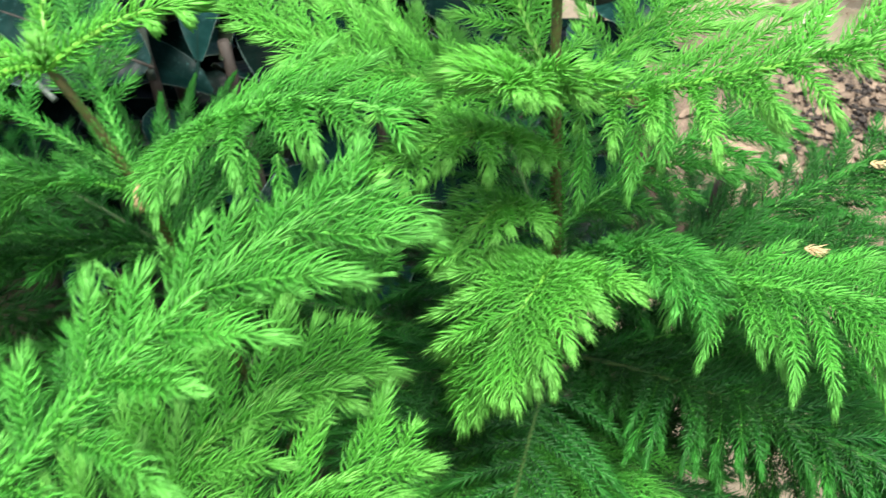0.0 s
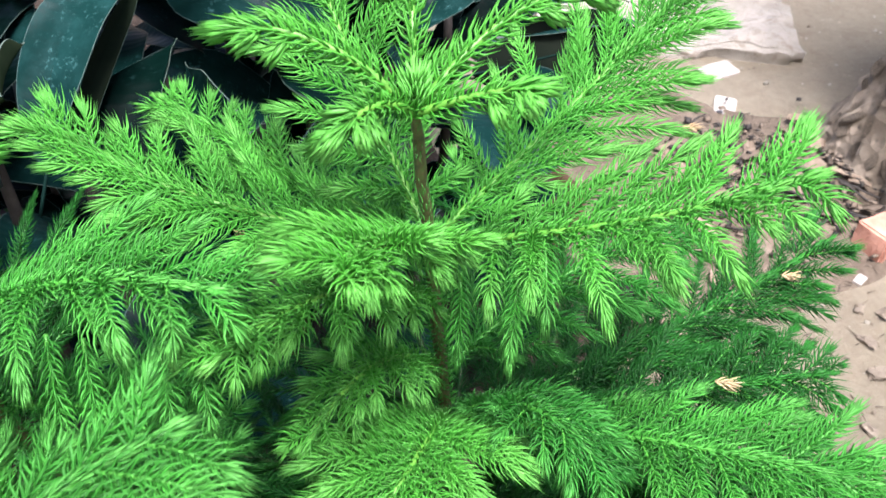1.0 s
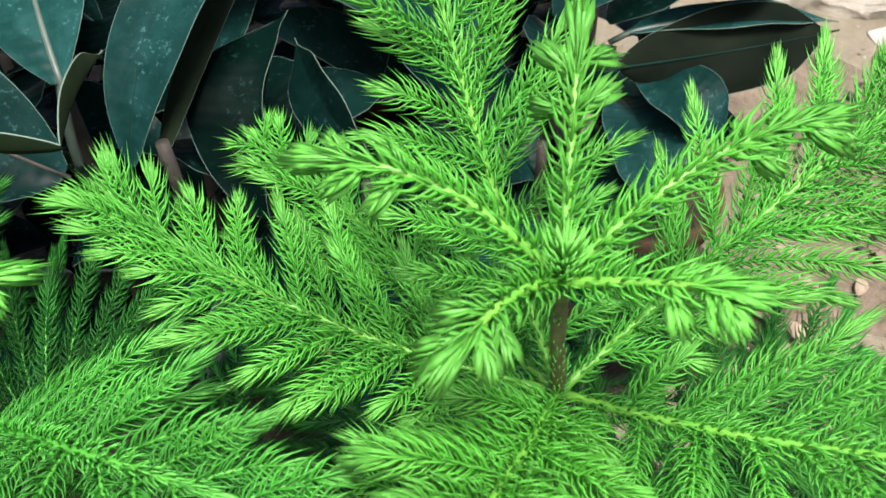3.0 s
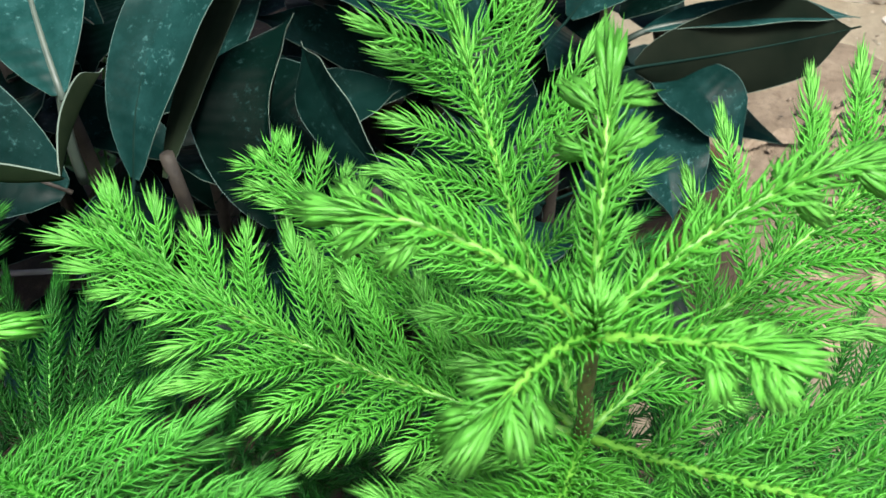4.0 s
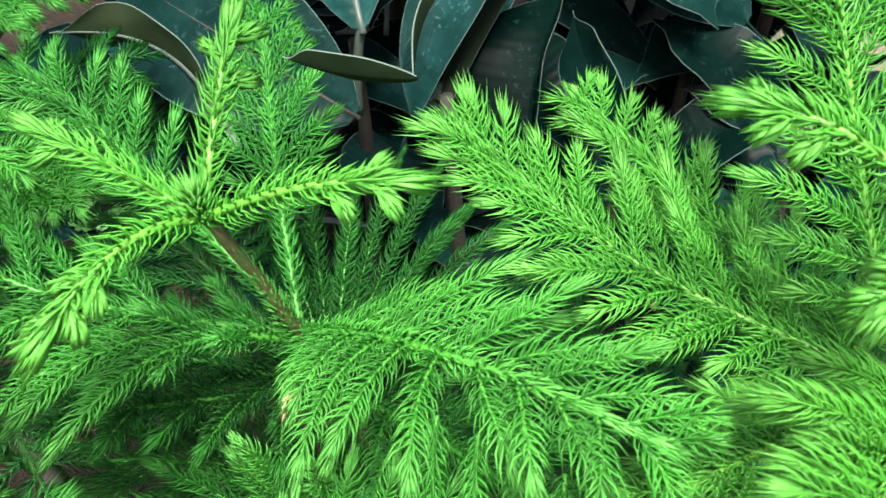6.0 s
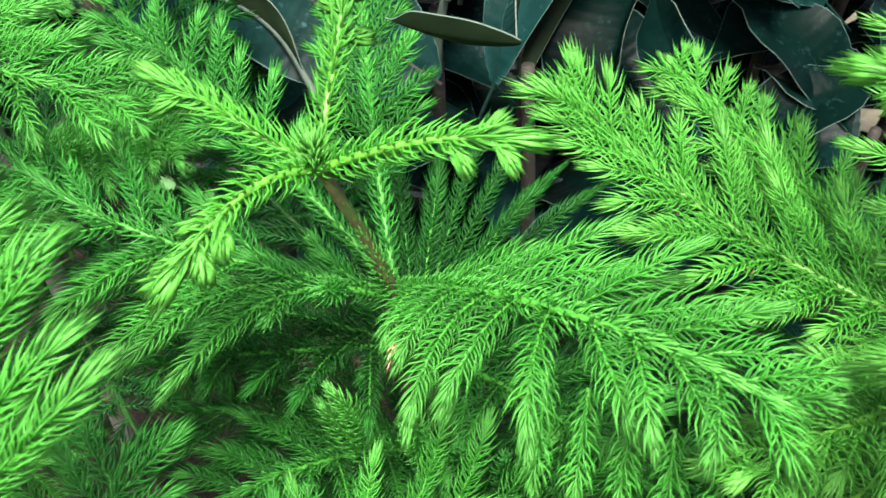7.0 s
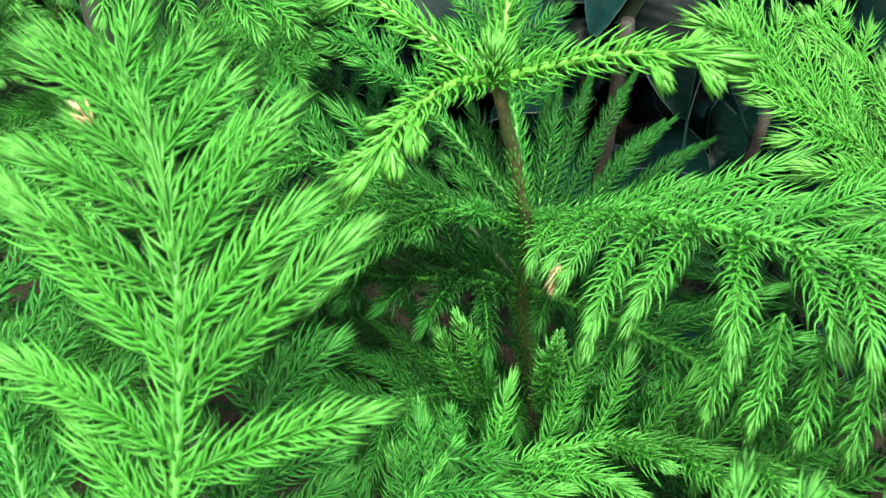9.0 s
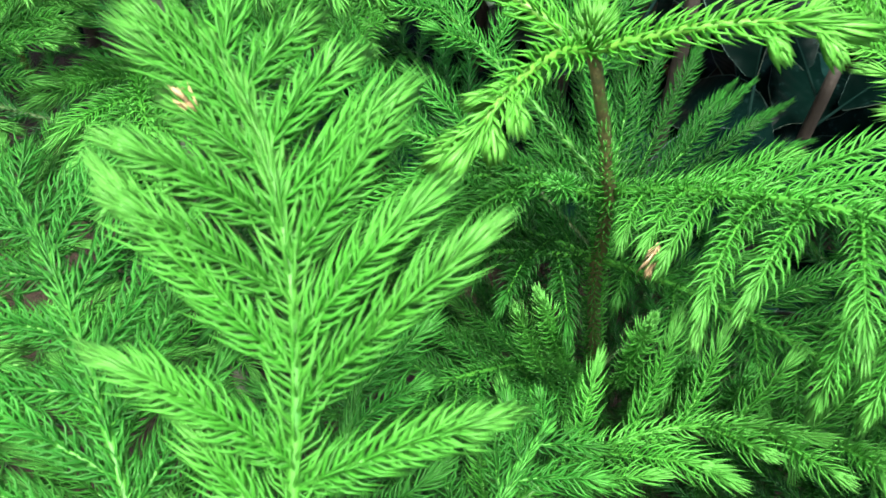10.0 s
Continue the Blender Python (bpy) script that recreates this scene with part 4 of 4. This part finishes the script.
# darker leaves in the shade behind and below; unseen tall crowns are added to block the sky
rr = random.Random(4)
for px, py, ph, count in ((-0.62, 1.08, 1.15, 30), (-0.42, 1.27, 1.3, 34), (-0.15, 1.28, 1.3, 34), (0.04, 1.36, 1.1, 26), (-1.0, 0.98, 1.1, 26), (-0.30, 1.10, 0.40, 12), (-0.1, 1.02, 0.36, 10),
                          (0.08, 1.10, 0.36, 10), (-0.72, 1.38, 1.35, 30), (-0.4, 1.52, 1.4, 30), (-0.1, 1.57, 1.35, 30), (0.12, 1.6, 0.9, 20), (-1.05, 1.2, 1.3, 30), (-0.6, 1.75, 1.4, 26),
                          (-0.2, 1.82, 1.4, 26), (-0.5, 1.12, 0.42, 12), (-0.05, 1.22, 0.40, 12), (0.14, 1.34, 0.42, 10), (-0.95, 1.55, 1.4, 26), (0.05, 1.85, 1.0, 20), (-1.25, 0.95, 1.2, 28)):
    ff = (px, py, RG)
    rp = rubber_plant(ff, (px + 0.02, py - 0.02, ph), "tall rubber plant with dark glossy leaves and an added shading crown" if ph > 0.6 else "low rubber plant with dark leaves in the shade")
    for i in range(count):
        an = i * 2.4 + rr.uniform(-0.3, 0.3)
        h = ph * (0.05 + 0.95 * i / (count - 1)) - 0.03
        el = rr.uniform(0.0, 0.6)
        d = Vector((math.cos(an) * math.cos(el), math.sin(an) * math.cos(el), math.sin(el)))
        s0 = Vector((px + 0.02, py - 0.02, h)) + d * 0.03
        leaf(rp, ff, s0, s0 + d * rr.uniform(0.16, 0.24), rr.uniform(0.075, 0.11), (-d.x * 0.6, -d.y * 0.6 - 0.2, 1), rib=py < 1.15, nu=10 if py < 1.3 else 7, lit_tone=rr.random() ** 2 * 0.45)

wl = Mat("small_leaf", 0.5, 0.3)
wl.color(wl.ramp(wl.noise(30, 3), [(0.3, (0.05, 0.20, 0.04)), (0.7, (0.14, 0.36, 0.10))]))
for wx, wy, wh in ((-0.76, 1.02, 0.50), (-0.60, 1.42, 0.50)):
    weed = tagged(new("leafy_weed"), "weed with small light green leaves behind the rubber plants", "weed", "weeds")
    weed.location = (wx, wy, RG)
    wr = np.random.default_rng(int(-wx * 100))
    lv, lfc = [], []
    for k in range(9):
        end = np.array((wr.uniform(-0.12, 0.12), wr.uniform(-0.1, 0.1), wh * wr.uniform(0.75, 1.1)))
        st_ = bezier((0, 0, 0), end * (0.3, 0.3, 0.6), end, 8)
        ws = Soup()
        ws.tube(st_, np.linspace(0.003, 0.0012, 8), 5, 0)
        child("stem", ws.mesh("stem", [TWIG]), weed, Matrix())
        for q in range(22):
            c0 = st_[int(wr.integers(2, 8))] + wr.normal(0, 0.018, 3)
            e1 = wr.normal(0, 1, 3) * (1, 1, 0.4)
            e1 /= np.linalg.norm(e1)
            e2 = np.cross(e1, (0.2 * wr.normal(), 0.2 * wr.normal(), 1.0))
            e2 /= np.linalg.norm(e2)
            r0 = wr.uniform(0.007, 0.013)
            o = len(lv)
            for z_ in (0.0, -0.0006):
                for m_ in range(7):
                    a_ = 2 * math.pi * m_ / 7
                    lv.append(c0 + r0 * (1.25 * math.cos(a_) * e1 + 0.85 * math.sin(a_) * e2) + np.array((0, 0, z_ + 0.003 * math.cos(2 * a_))))
            lfc.append(tuple(o + m_ for m_ in range(7)))
            lfc.append(tuple(o + 13 - m_ for m_ in range(7)))
    tagged(child("foliage", mesh_of("foliage", lv, lfc, [wl.m]), weed, Matrix()), kind="stuff")

# ---- tree at the edge of the path ----
def bark_point(an, z):
    rad = (0.32 + 0.06 * math.exp(-(z + 0.13) * 6)) * (1 - 0.08 * (z + 0.13))
    c, d = math.cos(an), math.sin(an)
    rr_ = rad * (1 + 0.10 * math.exp(-(z + 0.13) * 3) * math.sin(5 * an + 1) + 0.05 * noise.noise(Vector((c * 2, d * 2, z * 2))) + 0.075 * noise.ridged_multi_fractal(Vector((c * 6, d * 6, z * 5)), 0.8, 2.1, 5, 1.0, 2.0) - 0.07)
    return Vector((1.40 + 0.08 * (z + 0.13) + rr_ * c, 1.61 + rr_ * d, z))


tv, tf, ts, rings = [], [], 120, 150
for k in range(rings):
    z = GROUND - 0.05 + 2.6 * k / (rings - 1)
    tv += [bark_point(2 * math.pi * j / ts, z) for j in range(ts)]
for k in range(rings - 1):
    for j in range(ts):
        tf.append((k * ts + j, k * ts + (j + 1) % ts, (k + 1) * ts + (j + 1) % ts, (k + 1) * ts + j))
tv.append((1.60, 1.61, GROUND + 2.6))
tf += [((rings - 1) * ts + j, (rings - 1) * ts + (j + 1) % ts, rings * ts) for j in range(ts)]
tree = tagged(new("tree"), "old tree with a rough grey-brown flaring trunk", "tree")
trunk = child("trunk", mesh_of("trunk", tv, tf, [BARK]), tree, Matrix())
# loose plates of bark on the side towards the path
kr = random.Random(31)
plates = []
for k in range(7):
    n = 7
    ring = [(2 * math.pi * j / n, kr.uniform(0.7, 1.2)) for j in range(n)]
    pv_ = [(0.5 * q * math.cos(a), 0.5 * q * math.sin(a), -0.25) for a, q in ring] + [(0.40 * q * math.cos(a), 0.40 * q * math.sin(a), 0.5 + kr.uniform(-0.2, 0.2)) for a, q in ring]
    pf_ = [(j, (j + 1) % n, n + (j + 1) % n, n + j) for j in range(n)] + [tuple(n + j for j in range(n))]
    plates.append(mesh_of("bark_plate", pv_, pf_, [BARK], smooth=False))
for r_ in range(15):
    for c_ in range(20):
        if kr.random() < 0.12:
            continue
        z = GROUND + 0.02 + 0.046 * r_ + kr.uniform(-0.014, 0.014)
        an = radians(150 + 7.4 * (c_ + 0.5 * (r_ % 2)) + kr.uniform(-2.2, 2.2))
        p, q, u = bark_point(an, z), bark_point(an + 0.05, z), bark_point(an, z + 0.02)
        out = (q - p).cross(u - p).normalized()
        child("bark_plate", plates[kr.randrange(7)], trunk, Matrix.Translation(p) @ basis(u - p, out) @ Matrix.Rotation(kr.uniform(-0.5, 0.5), 4, 'Z') @ Matrix.Diagonal((kr.uniform(0.035, 0.062), kr.uniform(0.02, 0.036), kr.uniform(0.006, 0.014), 1)))


# ---- things on the soil beside the path ----
def lump(name, size, mat, seed, sub=2, rough=0.25):
    bm = bmesh.new()
    bmesh.ops.create_icosphere(bm, subdivisions=sub, radius=0.5)
    for v in bm.verts:
        k = 1 + rough * noise.noise(v.co * 2.3 + Vector((seed, 0, 0))) + 0.4 * rough * noise.noise(v.co * 7 + Vector((0, seed, 0)))
        v.co = Vector((v.co.x * size[0], v.co.y * size[1], v.co.z * size[2])) * k
    me = bpy.data.meshes.new(name)
    bm.to_mesh(me)
    bm.free()
    me.materials.append(mat)
    return me


def block(name, size, mat, seed, cuts=6, rough=0.008):
    """A worn rectangular block with its base at z = 0."""
    bm = bmesh.new()
    bmesh.ops.create_cube(bm, size=1)
    bmesh.ops.bevel(bm, geom=list(bm.edges), offset=0.06, segments=2, affect='EDGES')
    bmesh.ops.subdivide_edges(bm, edges=[e for e in bm.edges if e.calc_length() > 0.3], cuts=cuts, use_grid_fill=True)
    for v in bm.verts:
        v.co = Vector((v.co.x * size[0], v.co.y * size[1], (v.co.z + 0.5) * size[2]))
        v.co += rough * noise.noise_vector(v.co * 18 + Vector((seed, 0, 0)))
    me = bpy.data.meshes.new(name)
    bm.to_mesh(me)
    bm.free()
    me.materials.append(mat)
    return me


def dry_leaf_mesh(seed, L, W):
    r = random.Random(seed)
    v, f, n, m = [], [], 10, 6
    curl, twist = r.uniform(6, 16), r.uniform(-0.6, 0.6)
    for layer in (0, 1):
        for i in range(n + 1):
            u = i / n
            w = 0.5 * W * math.sin(math.pi * (0.03 + 0.95 * u)) ** 0.7 * (1 - 0.25 * u)
            for j in range(m + 1):
                t = 2 * j / m - 1
                z = curl * (t * w) ** 2 + 0.12 * L * math.sin(u * 3 + seed) + twist * t * w * (u - 0.5) + 0.003 * r.uniform(-1, 1)
                v.append(((u - 0.5) * L, t * w, z - 0.0008 * layer))
    h = (n + 1) * (m + 1)
    for i in range(n):
        for j in range(m):
            o = i * (m + 1) + j
            f += [(o, o + 1, o + m + 2, o + m + 1), (h + o, h + o + m + 1, h + o + m + 2, h + o + 1)]
    low = min(p[2] for p in v)
    v = [(p[0], p[1], p[2] - low) for p in v]
    return mesh_of("dry_leaf", v, f, [LITTER])


def top_of_soil(x, y):
    near = math.exp(-((x - 0.6) ** 2 + (y - 1) ** 2) / 16)
    z = 0.03 * noise.noise(Vector((x * 1.3, y * 1.3, 0))) + 0.012 * noise.noise(Vector((x * 6, y * 6, 3)))
    return GROUND + z * near - 0.01 * (1 - near)


gr = Mat("lime_concrete", 0.9, 0.2)
c = gr.ramp(gr.noise(7, 6, 0.65), [(0.3, (0.33, 0.30, 0.23)), (0.62, (0.50, 0.47, 0.38))])
gr.color(gr.mix(gr.ramp(gr.noise(30, 6, 0.75), [(0.5, (0, 0, 0)), (0.66, (0.8, 0.8, 0.8))]), c, (0.30, 0.25, 0.18)))
gr.bump(gr.noise(26, 8, 0.75), 0.9, 0.035)
slab = tagged(new("concrete_slab", block("concrete_slab", (0.66, 0.36, 0.045), gr.m, 3, 16, 0.022)), "broken pale concrete slab lying on the soil", "slab")
slab.matrix_basis = pose(0.83, 2.36, top_of_soil(0.83, 2.36) - 0.01, 0, 0, -8)
brick = tagged(new("brick_piece", block("brick_piece", (0.10, 0.075, 0.05), BRICK, 9, 5, 0.006)), "broken piece of reddish brick beside the tree", "brick")
brick.matrix_basis = pose(1.01, 1.43, top_of_soil(1.01, 1.43) - 0.006, 0, 6, 25)
for k, (x, y, a, l, w) in enumerate(((0.90, 2.10, 20, 0.09, 0.06), (0.86, 1.93, 70, 0.07, 0.05), (0.93, 1.34, 40, 0.03, 0.016), (0.82, 1.45, 10, 0.035, 0.02))):
    ob = tagged(new("scrap", block("scrap", (l, w, 0.006), SCRAP, k + 2, 4, 0.004)), "flat pale scrap lying on the soil", "scrap", "pale scraps")
    ob.matrix_basis = pose(x, y, top_of_soil(x, y), 4, -5, a)
for k, (x, y, d) in enumerate(((0.95, 1.25, 0.05), (0.90, 1.27, 0.03), (0.88, 1.19, 0.035), (0.875, 1.12, 0.05), (0.90, 1.09, 0.025), (0.80, 1.0, 0.03), (1.02, 1.2, 0.03), (0.84, 1.31, 0.02))):
    ob = tagged(new("soil_clod", lump("soil_clod", (d, d * 0.6, d * 0.4), BARK, k * 3.1, 2, 0.7)), "small dark clod of soil", "clod", "clods of soil")
    ob.matrix_basis = pose(x, y, top_of_soil(x, y) + d * 0.12, 0, 0, k * 57)
lr = random.Random(12)
# brown earth under the litter; its reach and dark tone include shade
patch_v, patch_f = [], []
for i in range(17):
    for j in range(40):
        an = 2 * math.pi * j / 40
        rad = i / 16 * (1 + 0.25 * noise.noise(Vector((math.cos(an) * 1.5, math.sin(an) * 1.5, 2))))
        x, y = 0.70 + 0.43 * rad * math.cos(an), 1.62 + 0.38 * rad * math.sin(an)
        patch_v.append((x, y, top_of_soil(x, y) + 0.012 * (1 - (i / 16) ** 3) - 0.006 * (i == 16) + 0.006 * noise.noise(Vector((x * 30, y * 30, 0)))))
for i in range(16):
    for j in range(40):
        patch_f.append((i * 40 + j, i * 40 + (j + 1) % 40, i * 40 + 40 + (j + 1) % 40, i * 40 + 40 + j))
gr = Mat("shaded_brown_earth", 0.95, 0.15)
c = gr.ramp(gr.noise(12, 6, 0.7), [(0.3, (0.09, 0.072, 0.05)), (0.7, (0.21, 0.17, 0.12))])
gr.color(gr.mix(gr.ramp(gr.noise(80, 5, 0.7), [(0.5, (0, 0, 0)), (0.7, (0.6, 0.6, 0.6))]), c, (0.06, 0.045, 0.03)))
gr.bump(gr.noise(70, 8, 0.75), 0.8, 0.012)
tagged(new("ground_patch", mesh_of("ground_patch", patch_v, patch_f, [gr.m])), "brown earth under the leaf litter by the tree, darkened for shade", "ground", kind="structure")
for k in range(64):
    x, y = (lr.gauss(0.86, 0.12), lr.gauss(1.65, 0.10)) if k < 46 else (lr.uniform(0.48, 0.72), lr.uniform(1.22, 1.75))
    L = lr.uniform(0.04, 0.085)
    ob = tagged(new("dry_leaf", dry_leaf_mesh(k, L, L * lr.uniform(0.4, 0.6))), "curled dry brown leaf on the soil", "dry leaf", "dry leaves")
    ob.matrix_basis = pose(x, y, top_of_soil(x, y) + 0.008, lr.uniform(-20, 20), lr.uniform(-20, 20), lr.uniform(0, 360))
for k in range(26):
    x, y = lr.gauss(0.87, 0.11), lr.gauss(1.64, 0.09)
    s_ = Soup()
    L = lr.uniform(0.05, 0.16) if k else 0.26
    pts = [(L * (u - 0.5), 0.012 * math.sin(u * 6 + k), 0.006 + 0.008 * math.sin(u * 4 + k * 2)) for u in np.linspace(0, 1, 9)]
    s_.tube(pts, np.linspace(0.003, 0.0015, 9), 6, 0)
    ob = tagged(new("twig", s_.mesh("twig", [STEM])), "thin dry brown twig on the soil", "twig", "twigs")
    ob.matrix_basis = pose(x, y, top_of_soil(x, y) + 0.014, 0, lr.uniform(-4, 4), lr.uniform(-60, 80))

# dry needles and crumbs strewn under the saplings
pr = np.random.default_rng(77)
n = 2600
base_ = np.stack([pr.uniform(-0.95, 1.1, n), pr.uniform(-0.1, 1.9, n), np.zeros(n)], 1)
base_[:, 2] = [top_of_soil(x, y) + 0.003 for x, y in base_[:, :2]]
an_ = pr.uniform(0, 6.28, n)
dd_ = np.stack([np.cos(an_), np.sin(an_), pr.uniform(0, 0.3, n)], 1)
lit = Soup()
lit.spikes(base_, dd_, np.tile((0.0, 0.0, 1.0), (n, 1)), pr.uniform(0.012, 0.03, n), 0.0016, np.zeros(n), 0, 0.1)
tagged(new("needle_litter", lit.mesh("needle_litter", [LITTER])), "dry brown needles and crumbs strewn on the soil", "litter", kind="stuff")

# crumbled leaves on the dark patch
cr = Soup()
for k in range(700):
    x, y = pr.normal(0.86, 0.13), pr.normal(1.64, 0.11)
    r = pr.uniform(0.004, 0.014)
    a_ = pr.uniform(0, 6.28)
    ex, ey = np.array((math.cos(a_), math.sin(a_), pr.uniform(-0.4, 0.4))) * r, np.array((-math.sin(a_), math.cos(a_), pr.uniform(-0.4, 0.4))) * r * pr.uniform(0.4, 0.8)
    c_ = np.array((x, y, top_of_soil(x, y) + 0.014 + pr.uniform(0, 0.006)))
    o = cr.n
    cr.v += [c_ + ex, c_ + ey, c_ - ex, c_ - ey, c_ + (0, 0, 0.25 * r), c_ - (0, 0, 0.1 * r)]
    for i in range(4):
        j = (i + 1) % 4
        cr.f += [(o + i, o + j, o + 4), (o + j, o + i, o + 5)]
        cr.s += [k % 3 == 0, k % 3 == 0]
    cr.n += 6
    cr.a += [0.0] * 6
    cr.e += [0.0] * 6
cr.s = [int(q) for q in cr.s]
tagged(new("leaf_litter", cr.mesh("leaf_litter", [STEM, LITTER])), "crumbled brown leaf litter on dark earth", "litter", kind="stuff")

# grey pipe on the bed behind the saplings
pv = Mat("grey_plastic", 0.5, 0.3)
pv.color(pv.ramp(pv.noise(30, 4), [(0.3, (0.16, 0.155, 0.145)), (0.7, (0.30, 0.29, 0.27))]))
st = Soup()
st.tube([(-0.35 + 0.7 * u, 0.012 * math.sin(4 * u), 0.0) for u in np.linspace(0, 1, 12)], [0.0045] * 12, 10, 0)
ob = tagged(new("pipe", st.mesh("pipe", [pv.m])), "thin grey plastic pipe lying on the dark bed", "pipe")
ob.matrix_basis = pose(-0.60, 1.23, GROUND + 0.045, 0, 0, 9)

# stake behind the main sapling
st = Soup()
st.tube([(0, 0, 0), (0.002, 0, 0.2), (0.0, 0.003, 0.42), (0.004, 0.002, 0.62)], (0.008, 0.0078, 0.0075, 0.007), 8, 0, jitter=0.1, rng=pr)
ob = tagged(new("stake", st.mesh("stake", [STEM])), "thin dark brown wooden stake", "stake")
ob.location = (0.255, 0.69, GROUND - 0.02)

# pale cane among the saplings
st = Soup()
st.tube([(0, 0, 0), (0.001, 0, 0.3), (0.0, 0.002, 0.762), (0.0, 0.002, 0.767), (0.0, 0.002, 0.772), (0.002, 0.002, 0.80)], (0.009, 0.0088, 0.0085, 0.0102, 0.0085, 0.008), 10, 0)
ob = tagged(new("cane", st.mesh("cane", [SCRAP])), "pale cream cane standing among the saplings", "cane")
ob.location = (-0.547, 0.598, GROUND - 0.02)

# small stones and crumbs of earth on the trodden soil
pb = Soup()
n = 2400
for k in range(n):
    x, y = pr.uniform(0.45, 1.9), pr.uniform(0.5, 3.2)
    r = 0.0015 + 0.006 * pr.random() ** 3
    z = top_of_soil(x, y) + r * 0.2
    o = pb.n
    q = pr.uniform(0.6, 1.3, 6) * r
    pb.v += [(x + q[0], y, z), (x, y + q[1], z), (x - q[2], y, z), (x, y - q[3], z), (x, y, z + q[4] * 0.8), (x, y, z - q[5])]
    for i in range(4):
        j = (i + 1) % 4
        pb.f += [(o + i, o + j, o + 4), (o + j, o + i, o + 5)]
        pb.s += [k % 2] * 2
    pb.n += 6
    pb.a += [0.0] * 6
    pb.e += [0.0] * 6
tagged(new("gravel", pb.mesh("gravel", [BARK, CONCRETE])), "small stones and crumbs of earth on trodden soil", "gravel", kind="stuff")
